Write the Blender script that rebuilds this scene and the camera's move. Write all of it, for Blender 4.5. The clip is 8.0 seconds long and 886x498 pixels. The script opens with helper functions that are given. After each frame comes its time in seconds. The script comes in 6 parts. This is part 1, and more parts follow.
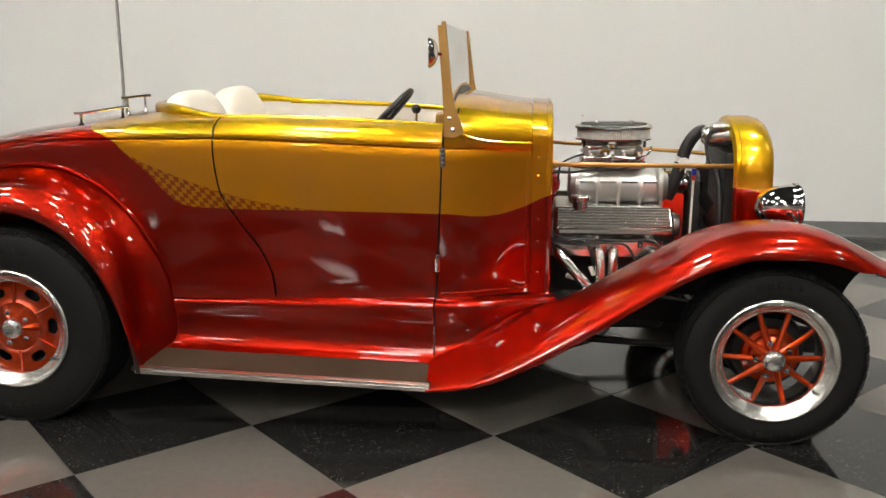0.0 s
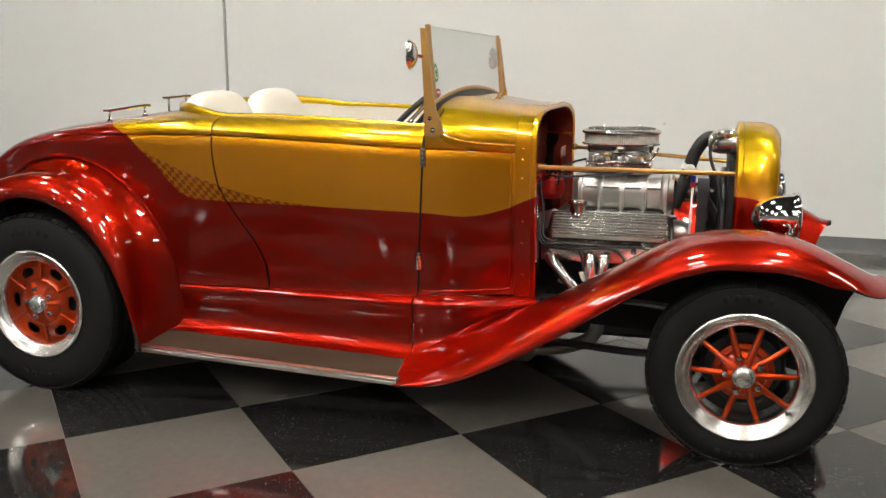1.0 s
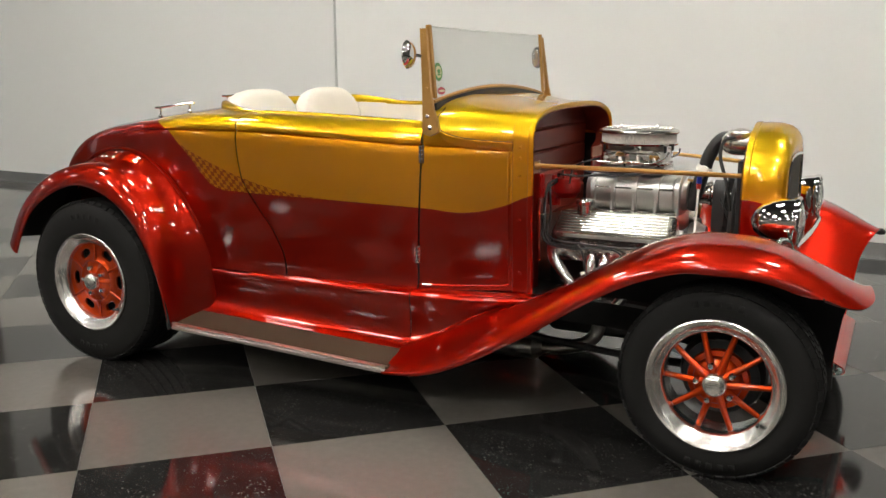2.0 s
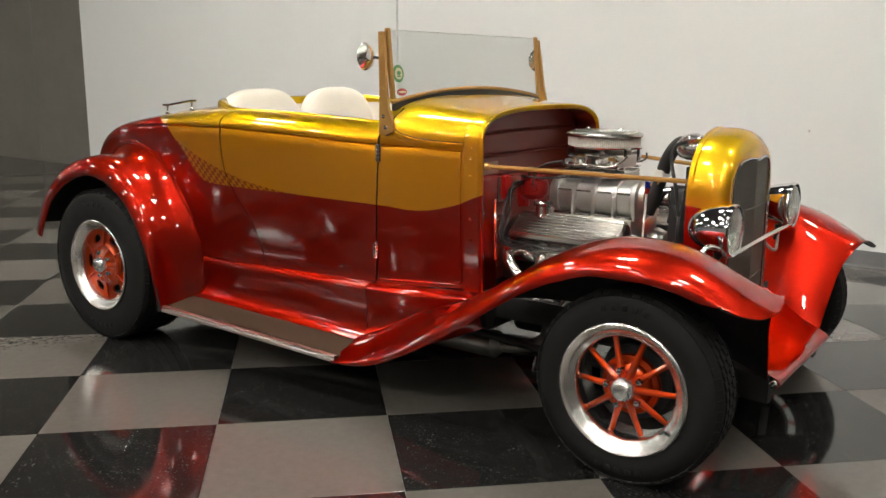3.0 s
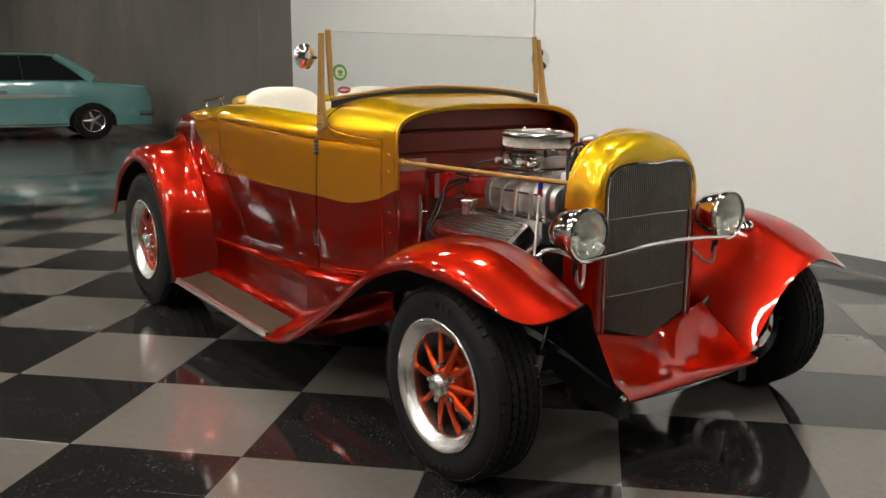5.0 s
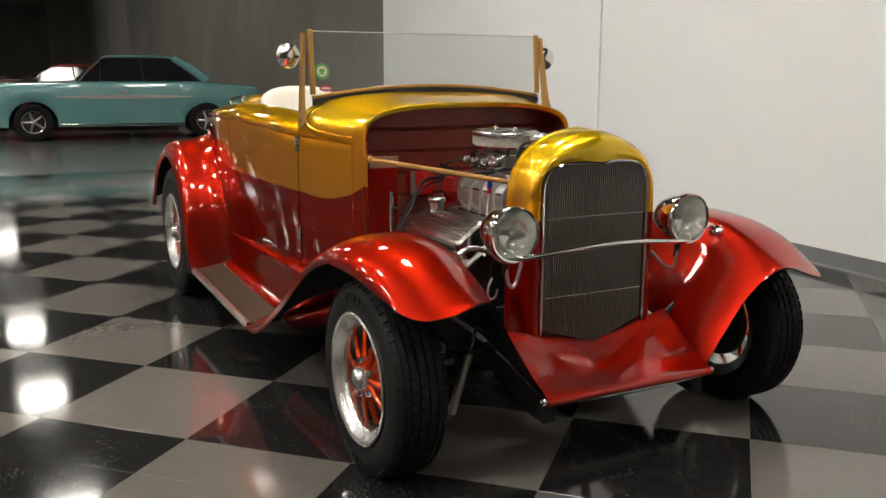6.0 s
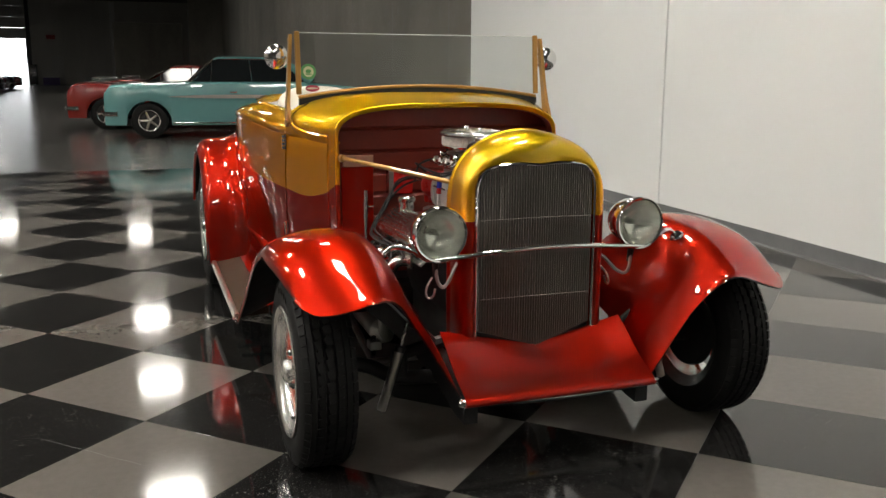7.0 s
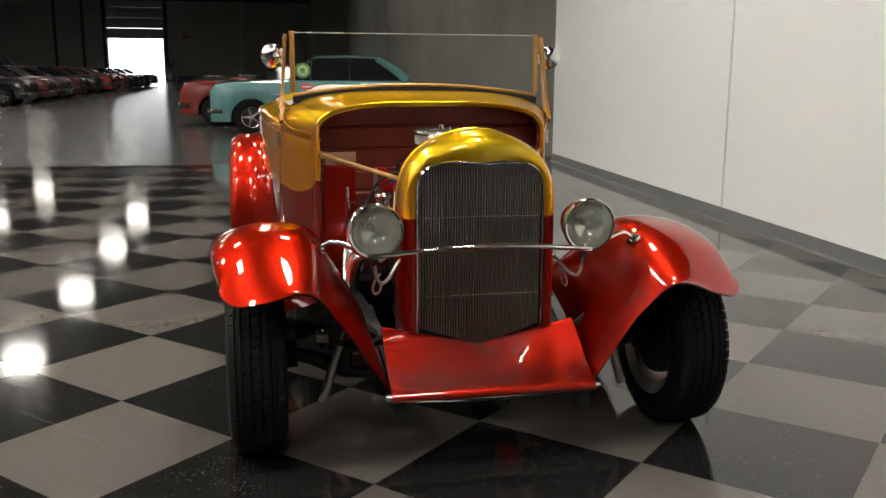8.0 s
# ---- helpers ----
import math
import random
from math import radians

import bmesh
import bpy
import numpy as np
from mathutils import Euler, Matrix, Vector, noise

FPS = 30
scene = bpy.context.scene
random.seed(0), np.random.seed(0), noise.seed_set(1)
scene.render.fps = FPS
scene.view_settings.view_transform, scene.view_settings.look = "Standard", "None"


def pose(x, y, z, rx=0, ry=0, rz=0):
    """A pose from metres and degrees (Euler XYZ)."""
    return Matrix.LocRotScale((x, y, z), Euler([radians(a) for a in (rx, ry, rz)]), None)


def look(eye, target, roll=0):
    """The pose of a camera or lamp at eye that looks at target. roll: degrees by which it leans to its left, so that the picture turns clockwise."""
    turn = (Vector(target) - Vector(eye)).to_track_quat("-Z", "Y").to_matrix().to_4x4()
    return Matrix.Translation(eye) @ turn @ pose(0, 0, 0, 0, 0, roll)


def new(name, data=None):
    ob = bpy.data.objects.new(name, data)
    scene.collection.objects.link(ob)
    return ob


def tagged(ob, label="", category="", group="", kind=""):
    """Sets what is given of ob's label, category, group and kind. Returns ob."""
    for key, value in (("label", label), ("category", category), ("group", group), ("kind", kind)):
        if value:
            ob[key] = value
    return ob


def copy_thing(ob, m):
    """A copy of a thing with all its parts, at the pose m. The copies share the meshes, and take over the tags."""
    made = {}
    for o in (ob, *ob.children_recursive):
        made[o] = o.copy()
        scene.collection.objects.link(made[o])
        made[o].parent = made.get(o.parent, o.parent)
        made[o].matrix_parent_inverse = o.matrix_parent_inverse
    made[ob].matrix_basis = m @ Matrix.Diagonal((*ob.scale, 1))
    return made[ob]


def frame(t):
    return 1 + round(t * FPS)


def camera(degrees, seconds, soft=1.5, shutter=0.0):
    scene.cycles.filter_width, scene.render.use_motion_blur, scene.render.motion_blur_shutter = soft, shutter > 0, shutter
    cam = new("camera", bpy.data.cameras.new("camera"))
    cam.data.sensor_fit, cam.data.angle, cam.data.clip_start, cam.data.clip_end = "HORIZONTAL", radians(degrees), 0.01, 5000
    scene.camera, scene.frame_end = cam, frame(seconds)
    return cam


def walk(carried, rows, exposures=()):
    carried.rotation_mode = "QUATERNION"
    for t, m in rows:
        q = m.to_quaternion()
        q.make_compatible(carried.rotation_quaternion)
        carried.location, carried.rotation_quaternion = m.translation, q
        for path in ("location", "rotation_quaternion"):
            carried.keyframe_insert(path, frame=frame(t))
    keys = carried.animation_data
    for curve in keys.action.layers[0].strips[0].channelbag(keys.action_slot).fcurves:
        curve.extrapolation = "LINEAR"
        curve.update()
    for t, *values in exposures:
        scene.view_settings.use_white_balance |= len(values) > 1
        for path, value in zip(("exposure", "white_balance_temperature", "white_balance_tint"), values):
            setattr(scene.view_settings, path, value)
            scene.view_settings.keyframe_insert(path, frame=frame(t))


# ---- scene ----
cam = camera(53.0, 8.0)
PATH = [
    (0, (-0.823, -3.684, 1.274), (-1.008, -1.738, 0.855), -0.2),
    (0.5, (-0.509, -3.661, 1.27), (-0.882, -1.74, 0.855), -0.1),
    (1, (-0.182, -3.624, 1.245), (-0.721, -1.739, 0.848), -0.0),
    (1.5, (0.13, -3.57, 1.242), (-0.577, -1.741, 0.847), -0.0),
    (1.7, (0.252, -3.526, 1.24), (-0.536, -1.731, 0.845), -0.1),
    (2.8, (0.902, -3.291, 1.25), (-0.187, -1.661, 0.852), 0.0),
    (3, (1.029, -3.214, 1.244), (-0.106, -1.615, 0.85), 0.2),
    (3.5, (1.336, -3.023, 1.235), (0.066, -1.529, 0.842), 0.0),
    (4, (1.597, -2.824, 1.24), (0.217, -1.432, 0.843), 0.1),
    (4.5, (1.844, -2.587, 1.24), (0.353, -1.314, 0.843), 0.2),
    (4.7, (1.939, -2.492, 1.242), (0.415, -1.258, 0.846), 0.2),
    (5.8, (2.366, -1.927, 1.224), (0.658, -0.96, 0.837), 0.3),
    (6, (2.424, -1.821, 1.227), (0.692, -0.899, 0.838), 0.2),
    (6.5, (2.566, -1.545, 1.228), (0.774, -0.746, 0.84), 0.1),
    (7, (2.692, -1.269, 1.227), (0.845, -0.605, 0.839), 0.2),
    (7.5, (2.793, -0.996, 1.231), (0.91, -0.446, 0.84), 0.1),
    (8, (2.873, -0.726, 1.229), (0.954, -0.32, 0.838), 0.3),
]
walk(cam, [(t, look(eye, target, roll)) for t, eye, target, roll in PATH])


# ---- world and light ----
world = bpy.data.worlds.new("world")
scene.world = world
world.use_nodes = True
world.node_tree.nodes["Background"].inputs[0].default_value = (0.8, 0.85, 1.0, 1)
world.node_tree.nodes["Background"].inputs[1].default_value = 0.01
scene.view_settings.exposure = 0.0
LAMP_GLOW = 84.0          # strength of the panels over the tiled floor
HALL_GLOW = 48.0          # strength of the fixtures in the open hall
DAY_GLOW = 4.0


# ---- materials ----
def nodes_of(name):
    m = bpy.data.materials.new(name)
    m.use_nodes = True
    return m, m.node_tree, m.node_tree.nodes["Principled BSDF"]


def link(nt, a, b):
    nt.links.new(a, b)


def noise_node(nt, scale, detail=4.0, rough=0.6, coords="Object", stretch=None):
    tc = nt.nodes.new("ShaderNodeTexCoord")
    n = nt.nodes.new("ShaderNodeTexNoise")
    n.inputs["Scale"].default_value = scale
    n.inputs["Detail"].default_value = detail
    n.inputs["Roughness"].default_value = rough
    if stretch:
        mp = nt.nodes.new("ShaderNodeMapping")
        mp.inputs["Scale"].default_value = stretch
        link(nt, tc.outputs[coords], mp.inputs["Vector"])
        link(nt, mp.outputs[0], n.inputs["Vector"])
    else:
        link(nt, tc.outputs[coords], n.inputs["Vector"])
    return n


def ramp(nt, fac, stops):
    r = nt.nodes.new("ShaderNodeValToRGB")
    els = r.color_ramp.elements
    while len(els) < len(stops):
        els.new(0.5)
    for e, (p, c) in zip(els, stops):
        e.position, e.color = p, (*c, 1) if len(c) == 3 else c
    link(nt, fac, r.inputs[0])
    return r


def mixed(nt, fac, a, b, mode="MIX"):
    m = nt.nodes.new("ShaderNodeMix")
    m.data_type, m.blend_type = "RGBA", mode
    for sock, v in ((m.inputs[0], fac), (m.inputs[6], a), (m.inputs[7], b)):
        if isinstance(v, bpy.types.NodeSocket):
            link(nt, v, sock)
        elif isinstance(v, (int, float)):
            sock.default_value = v
        else:
            sock.default_value = (*v, 1)
    return m.outputs[2]


def calc(nt, op, a, b=0.0):
    m = nt.nodes.new("ShaderNodeMath")
    m.operation = op
    for sock, v in zip(m.inputs, (a, b)):
        if isinstance(v, bpy.types.NodeSocket):
            link(nt, v, sock)
        else:
            sock.default_value = v
    return m.outputs[0]


def bump(nt, p, height, strength=0.2, distance=0.002):
    b = nt.nodes.new("ShaderNodeBump")
    b.inputs["Strength"].default_value, b.inputs["Distance"].default_value = strength, distance
    link(nt, height, b.inputs["Height"])
    link(nt, b.outputs[0], p.inputs["Normal"])


def plain(name, color, rough=0.5, metal=0.0, vary=0.12, scale=9.0, fine=120.0, relief=0.0, coat=0.0, spread=0.12, spec=0.5):
    """A surface with tone and gloss varying at two scales."""
    m, nt, p = nodes_of(name)
    a, b = noise_node(nt, scale), noise_node(nt, fine, 2.0)
    s = calc(nt, "ADD", calc(nt, "MULTIPLY", a.outputs[0], 0.65), calc(nt, "MULTIPLY", b.outputs[0], 0.35))
    lo, hi = [c * (1 - vary) for c in color], [min(1, c * (1 + vary)) for c in color]
    link(nt, ramp(nt, s, [(0.32, lo), (0.68, hi)]).outputs[0], p.inputs["Base Color"])
    g = ramp(nt, a.outputs[0], [(0.3, [max(0.02, rough - spread * rough)] * 3), (0.7, [min(1, rough + spread * rough)] * 3)])
    link(nt, g.outputs[0], p.inputs["Roughness"])
    p.inputs["Metallic"].default_value = metal
    p.inputs["Specular IOR Level"].default_value = spec
    p.inputs["Coat Weight"].default_value, p.inputs["Coat Roughness"].default_value = coat, 0.03
    if relief:
        bump(nt, p, b.outputs[0], 0.3, relief)
    return m


RED, GOLD, LIT_GOLD = (0.38, 0.013, 0.005), (0.90, 0.36, 0.010), (0.68, 0.45, 0.013)


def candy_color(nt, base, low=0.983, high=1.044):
    """Candy lacquer over fine flake; light on the gold's upper faces is painted in as yellow by height."""
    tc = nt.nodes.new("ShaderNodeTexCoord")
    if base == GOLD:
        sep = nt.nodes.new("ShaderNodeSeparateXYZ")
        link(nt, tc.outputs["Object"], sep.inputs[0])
        base = ramp(nt, calc(nt, "MULTIPLY", sep.outputs[2], 0.9), [(low * 0.9, GOLD), (high * 0.9, LIT_GOLD)]).outputs[0]
    v = nt.nodes.new("ShaderNodeTexVoronoi")
    v.inputs["Scale"].default_value = 1100
    link(nt, tc.outputs["Object"], v.inputs["Vector"])
    return mixed(nt, 0.06, base, v.outputs["Color"], "OVERLAY")


def candy_setup(p):
    p.inputs["Metallic"].default_value = 0.97
    p.inputs["Roughness"].default_value = 0.36
    p.inputs["Specular IOR Level"].default_value = 0.0
    p.inputs["Specular Tint"].default_value = (0.85, 0.45, 0.30, 1)
    p.inputs["Coat Weight"].default_value = 1.0
    p.inputs["Coat Roughness"].default_value = 0.03
    p.inputs["Coat IOR"].default_value = 1.5


def candy(name, base):
    m, nt, p = nodes_of(name)
    link(nt, candy_color(nt, base), p.inputs["Base Color"])
    candy_setup(p)
    return m


def curve_of(nt, x, x0, x1, points):
    """z of a painted line as a function of x."""
    t = calc(nt, "DIVIDE", calc(nt, "SUBTRACT", x, x0), x1 - x0)
    c = nt.nodes.new("ShaderNodeFloatCurve")
    cv = c.mapping.curves[0]
    pts = [((px - x0) / (x1 - x0), pz - 0.6) for px, pz in points]
    cv.points[0].location, cv.points[1].location = pts[0], pts[-1]
    for q in pts[1:-1]:
        cv.points.new(*q)
    c.mapping.update()
    link(nt, t, c.inputs["Value"])
    return calc(nt, "ADD", c.outputs[0], 0.6)


def two_tone(name, lit_low=0.983, lit_high=1.044):
    """Gold above a swept line, red below, with a chequered fade on the rear quarter."""
    m, nt, p = nodes_of(name)
    tc = nt.nodes.new("ShaderNodeTexCoord")
    sep = nt.nodes.new("ShaderNodeSeparateXYZ")
    link(nt, tc.outputs["Object"], sep.inputs[0])
    x, z = sep.outputs[0], sep.outputs[2]
    low = curve_of(nt, x, -2.7, 0.2, [(-2.7, 1.3), (-2.50, 1.11), (-2.38, 1.041), (-2.309, 1.018), (-2.21, 0.943), (-2.14, 0.883),
                                      (-2.085, 0.823), (-2.006, 0.772), (-1.90, 0.764), (-1.54, 0.755), (-1.10, 0.738), (-0.96, 0.725),
                                      (-0.846, 0.746), (-0.755, 0.784), (-0.70, 0.80), (-0.2, 0.79), (0.0, 0.79), (0.1, 0.765), (0.2, 0.76)])
    high = curve_of(nt, x, -2.7, 0.2, [(-2.7, 1.3), (-2.50, 1.11), (-2.38, 1.041), (-2.309, 1.018), (-2.20, 0.942), (-2.073, 0.888),
                                       (-1.872, 0.818), (-1.712, 0.780), (-1.53, 0.757), (-1.4, 0.75), (-1.1, 0.735), (-0.96, 0.72),
                                       (-0.846, 0.74), (-0.755, 0.78), (-0.70, 0.79), (-0.2, 0.78), (0.0, 0.78), (0.1, 0.76), (0.2, 0.75)])
    above = calc(nt, "GREATER_THAN", z, low)
    inzone = calc(nt, "LESS_THAN", z, high)
    k = 2 * math.pi / 0.033
    sx = calc(nt, "SINE", calc(nt, "MULTIPLY", calc(nt, "ADD", x, calc(nt, "MULTIPLY", z, 0.25)), k))
    sz = calc(nt, "SINE", calc(nt, "MULTIPLY", calc(nt, "SUBTRACT", z, calc(nt, "MULTIPLY", x, -0.25)), k))
    dark = calc(nt, "GREATER_THAN", calc(nt, "MULTIPLY", sx, sz), 0.0)
    fac = calc(nt, "MULTIPLY", above, calc(nt, "SUBTRACT", 1.0, calc(nt, "MULTIPLY", inzone, calc(nt, "ADD", 0.15, calc(nt, "MULTIPLY", dark, 0.6)))))
    link(nt, mixed(nt, fac, candy_color(nt, RED), candy_color(nt, GOLD, lit_low, lit_high)), p.inputs["Base Color"])
    candy_setup(p)
    return m


def glass_mat(name, tint=(0.96, 0.98, 0.97), rough=0.0):
    m, nt, p = nodes_of(name)
    p.inputs["Base Color"].default_value = (*tint, 1)
    p.inputs["Transmission Weight"].default_value = 1.0
    p.inputs["Roughness"].default_value = rough
    p.inputs["IOR"].default_value = 1.45
    return m


def glow(name, color, strength):
    m, nt, p = nodes_of(name)
    p.inputs["Base Color"].default_value = (0.8, 0.8, 0.8, 1)
    p.inputs["Emission Color"].default_value = (*color, 1)
    p.inputs["Emission Strength"].default_value = strength
    return m


def vinyl_tile(name, light):
    """Waxed vinyl tile: flecks, scuffs and slight tone from tile to tile."""
    m, nt, p = nodes_of(name)
    tc = nt.nodes.new("ShaderNodeTexCoord")
    info = nt.nodes.new("ShaderNodeObjectInfo")
    big, mid, fine = noise_node(nt, 2.2), noise_node(nt, 30, 5), noise_node(nt, 260, 2)
    chip = noise_node(nt, 120, 3.5, 0.6, stretch=(1.0, 0.6, 1.0))
    patch = noise_node(nt, 7, 3)
    wave = noise_node(nt, 1.6, 0.0)
    s = calc(nt, "ADD", calc(nt, "MULTIPLY", mid.outputs[0], 0.6), calc(nt, "MULTIPLY", fine.outputs[0], 0.4))
    if light:
        base = ramp(nt, s, [(0.25, (0.107, 0.099, 0.087)), (0.55, (0.126, 0.116, 0.103)), (0.8, (0.143, 0.132, 0.118))]).outputs[0]
        fleck = (0.114, 0.106, 0.094)
    else:
        base = ramp(nt, s, [(0.3, (0.008, 0.008, 0.008)), (0.75, (0.022, 0.021, 0.02))]).outputs[0]
        fleck = (0.12, 0.116, 0.105)
    f = ramp(nt, calc(nt, "ADD", chip.outputs[0], calc(nt, "MULTIPLY", patch.outputs[0], 0.25)), [(0.745, (0, 0, 0)), (0.805, (1, 1, 1))]).outputs[0]
    col = mixed(nt, f, base, fleck)
    tone = calc(nt, "ADD", 0.88, calc(nt, "MULTIPLY", info.outputs["Random"], 0.2))
    link(nt, mixed(nt, 1.0, col, tone, "MULTIPLY"), p.inputs["Base Color"])
    link(nt, ramp(nt, wave.outputs[0],
                  [(0.3, (0.065,) * 3), (0.7, (0.095,) * 3)]).outputs[0], p.inputs["Roughness"])
    p.inputs["IOR"].default_value = 1.46
    ripple = noise_node(nt, 22, 1.0)
    brush = noise_node(nt, 34, 3.0, 0.6, stretch=(1.0, 6.0, 1.0))
    bump(nt, p, calc(nt, "ADD", wave.outputs[0], calc(nt, "ADD", calc(nt, "MULTIPLY", ripple.outputs[0], 0.07), calc(nt, "MULTIPLY", brush.outputs[0], 0.016))), 0.09, 0.002)
    return m


def concrete(name, lo, hi, rough, streak=1.0, relief=0.15, along=1.0):
    m, nt, p = nodes_of(name)
    a = noise_node(nt, 0.7, 5, 0.65, stretch=(along, 1, streak))
    b = noise_node(nt, 6, 6, 0.7, stretch=(along, 1, 1))
    s = calc(nt, "ADD", calc(nt, "MULTIPLY", a.outputs[0], 0.6), calc(nt, "MULTIPLY", b.outputs[0], 0.4))
    link(nt, ramp(nt, s, [(0.3, lo), (0.7, hi)]).outputs[0], p.inputs["Base Color"])
    k = 0.3 if relief > 0.1 else 0.06
    link(nt, ramp(nt, b.outputs[0], [(0.3, (rough * (1 - k),) * 3), (0.7, (min(1, rough * (1 + k)),) * 3)]).outputs[0], p.inputs["Roughness"])
    bump(nt, p, b.outputs[0], relief, 0.003)
    return m


M = {
    # The shell's painted-in lit gold starts lower, as its faces catch more light.
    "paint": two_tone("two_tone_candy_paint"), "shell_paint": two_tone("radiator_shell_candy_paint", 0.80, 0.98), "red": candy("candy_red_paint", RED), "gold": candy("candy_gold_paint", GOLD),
    "orange": candy("candy_orange_wheel_paint", (0.55, 0.050, 0.006)),
    "maroon": plain("satin_maroon_paint", (0.20, 0.027, 0.014), 0.42, 0.0, 0.15, 6, 90),
    "chrome": plain("chrome", (0.78, 0.77, 0.75), 0.06, 1.0, 0.02, 9, 120, 0, 0, 0.0),
    "alloy": plain("polished_alloy", (0.74, 0.72, 0.69), 0.27, 1.0, 0.03, 14, 240, 0, 0, 0.0),
    "polished": plain("polished_engine_alloy", (0.58, 0.565, 0.54), 0.22, 1.0, 0.05, 14, 240, 0, 0, 0.0),
    "satin_alloy": plain("satin_engine_alloy", (0.74, 0.73, 0.70), 0.40, 1.0, 0.06, 14, 240, 0, 0, 0.05),
    "cast": plain("cast_alloy", (0.50, 0.48, 0.45), 0.34, 1.0, 0.10, 18, 300, 0, 0, 0.03),
    "brass": plain("bronze_gold_paint", (0.50, 0.27, 0.075), 0.34, 0.65, 0.08, 12, 200, 0, 0.4),
    "black": plain("satin_black_paint", (0.012, 0.012, 0.012), 0.45, 0, 0.25),
    "under": plain("black_underseal", (0.010, 0.010, 0.010), 0.75, 0, 0.3, 8, 60, 0.002),
    "rubber": plain("tyre_rubber", (0.0075, 0.0074, 0.0072), 0.70, 0, 0.25, 7, 150, 0.0003, 0, 0.12, 0.25),
    "hose": plain("black_rubber_hose", (0.016, 0.016, 0.016), 0.5, 0, 0.2),
    "mat": plain("brown_ribbed_rubber", (0.062, 0.041, 0.025), 0.75, 0, 0.15, 8, 200, 0.0005, 0, 0.12, 0.2),
    "vinyl": plain("cream_vinyl", (0.80, 0.75, 0.65), 0.45, 0, 0.05, 5, 220, 0.0006),
    "glass": glass_mat("window_glass"), "lens": glass_mat("headlamp_lens", (0.95, 0.97, 0.93), 0.16), "dish": plain("silvered_dish", (0.84, 0.84, 0.79), 0.22, 1.0, 0.05, 9, 120, 0, 0, 0.0),
    "mirror": plain("mirror_glass", (0.85, 0.86, 0.86), 0.02, 1.0, 0.02),
    "engred": plain("red_engine_enamel", (0.42, 0.012, 0.010), 0.28, 0, 0.15, 9, 120, 0, 0.5),
    "white_plastic": plain("white_plastic", (0.75, 0.73, 0.68), 0.4),
    "gauze": plain("pleated_filter_gauze", (0.50, 0.48, 0.44), 0.6, 0.1, 0.25, 60, 500, 0.001),
    "radiator": plain("dark_radiator_core", (0.02, 0.02, 0.02), 0.55, 0.3, 0.3, 40, 400, 0.001),
    "bar": plain("dull_stainless_bar", (0.36, 0.335, 0.30), 0.38, 1.0, 0.15),
    "plate": plain("pale_bronze_paint", (0.36, 0.19, 0.13), 0.45, 0.2, 0.2, 40, 300), "glass_edge": plain("ground_glass_edge", (0.62, 0.66, 0.62), 0.3),
    "blue": plain("blue_anodised", (0.03, 0.06, 0.5), 0.3, 0.6),
    "sticker_green": plain("green_sticker", (0.10, 0.30, 0.11), 0.5), "sticker_pale": plain("pale_sticker", (0.62, 0.60, 0.40), 0.5),
    "sticker_red": plain("red_sticker", (0.45, 0.06, 0.10), 0.5),
    "light_tile": vinyl_tile("grey_vinyl_tile", True), "dark_tile": vinyl_tile("black_vinyl_tile", False),
    "wall": plain("white_wall_paint", (0.762, 0.778, 0.765), 0.55, 0, 0.012, 0.8, 160, 0.0004),
    "joint": plain("grey_joint", (0.16, 0.16, 0.155), 0.7),
    "base": plain("grey_vinyl_cove_base", (0.13, 0.135, 0.135), 0.35, 0, 0.12),
    "concrete_wall": concrete("grey_concrete_wall", (0.10, 0.095, 0.080), (0.225, 0.212, 0.180), 0.8, 0.4, 0.15, 0.5),
    "concrete_floor": concrete("polished_concrete_floor", (0.052, 0.050, 0.045), (0.105, 0.101, 0.092), 0.22, 1.0, 0.02),
    "hall": concrete("grey_hall_wall", (0.50, 0.49, 0.46), (0.66, 0.65, 0.61), 0.85, 0.2),
    "bounce_wall": concrete("pale_bounce_wall", (0.62, 0.59, 0.54), (0.74, 0.71, 0.65), 0.85, 0.2),
    "ceiling": concrete("dark_ceiling", (0.07, 0.07, 0.068), (0.12, 0.12, 0.115), 0.9),
    "lamp": glow("lamp_tube", (1.0, 0.948, 0.862), LAMP_GLOW), "hall_lamp": glow("hall_lamp", (1.0, 0.95, 0.86), HALL_GLOW),
    "day": glow("daylight_backdrop", (0.95, 0.98, 1.0), DAY_GLOW),
    "door_panel": plain("pale_door_panel", (0.55, 0.55, 0.53), 0.5),
    "teal": plain("pale_turquoise_car_paint", (0.15, 0.36, 0.355), 0.25, 0.0, 0.05, 3, 200, 0, 1.0),
    "car_red": plain("red_car_paint", (0.30, 0.025, 0.018), 0.25, 0.0, 0.05, 3, 200, 0, 1.0), "car_black": plain("black_car_paint", (0.012, 0.012, 0.014), 0.2, 0, 0.1, 3, 200, 0, 1.0),
    "car_maroon": plain("maroon_car_paint", (0.09, 0.010, 0.012), 0.22, 0, 0.1, 3, 200, 0, 1.0), "car_green": plain("dark_green_car_paint", (0.015, 0.035, 0.022), 0.25, 0, 0.1, 3, 200, 0, 1.0),
    "car_white": plain("white_car_paint", (0.70, 0.69, 0.66), 0.3, 0, 0.04, 3, 200, 0, 0.6), "dark_glass": plain("dark_car_glass", (0.012, 0.014, 0.015), 0.06, 0, 0.1, spec=0.3), "purple": plain("purple_plastic", (0.12, 0.08, 0.25), 0.5),
    "housing": plain("white_enamel_housing", (0.7, 0.7, 0.68), 0.4),
}


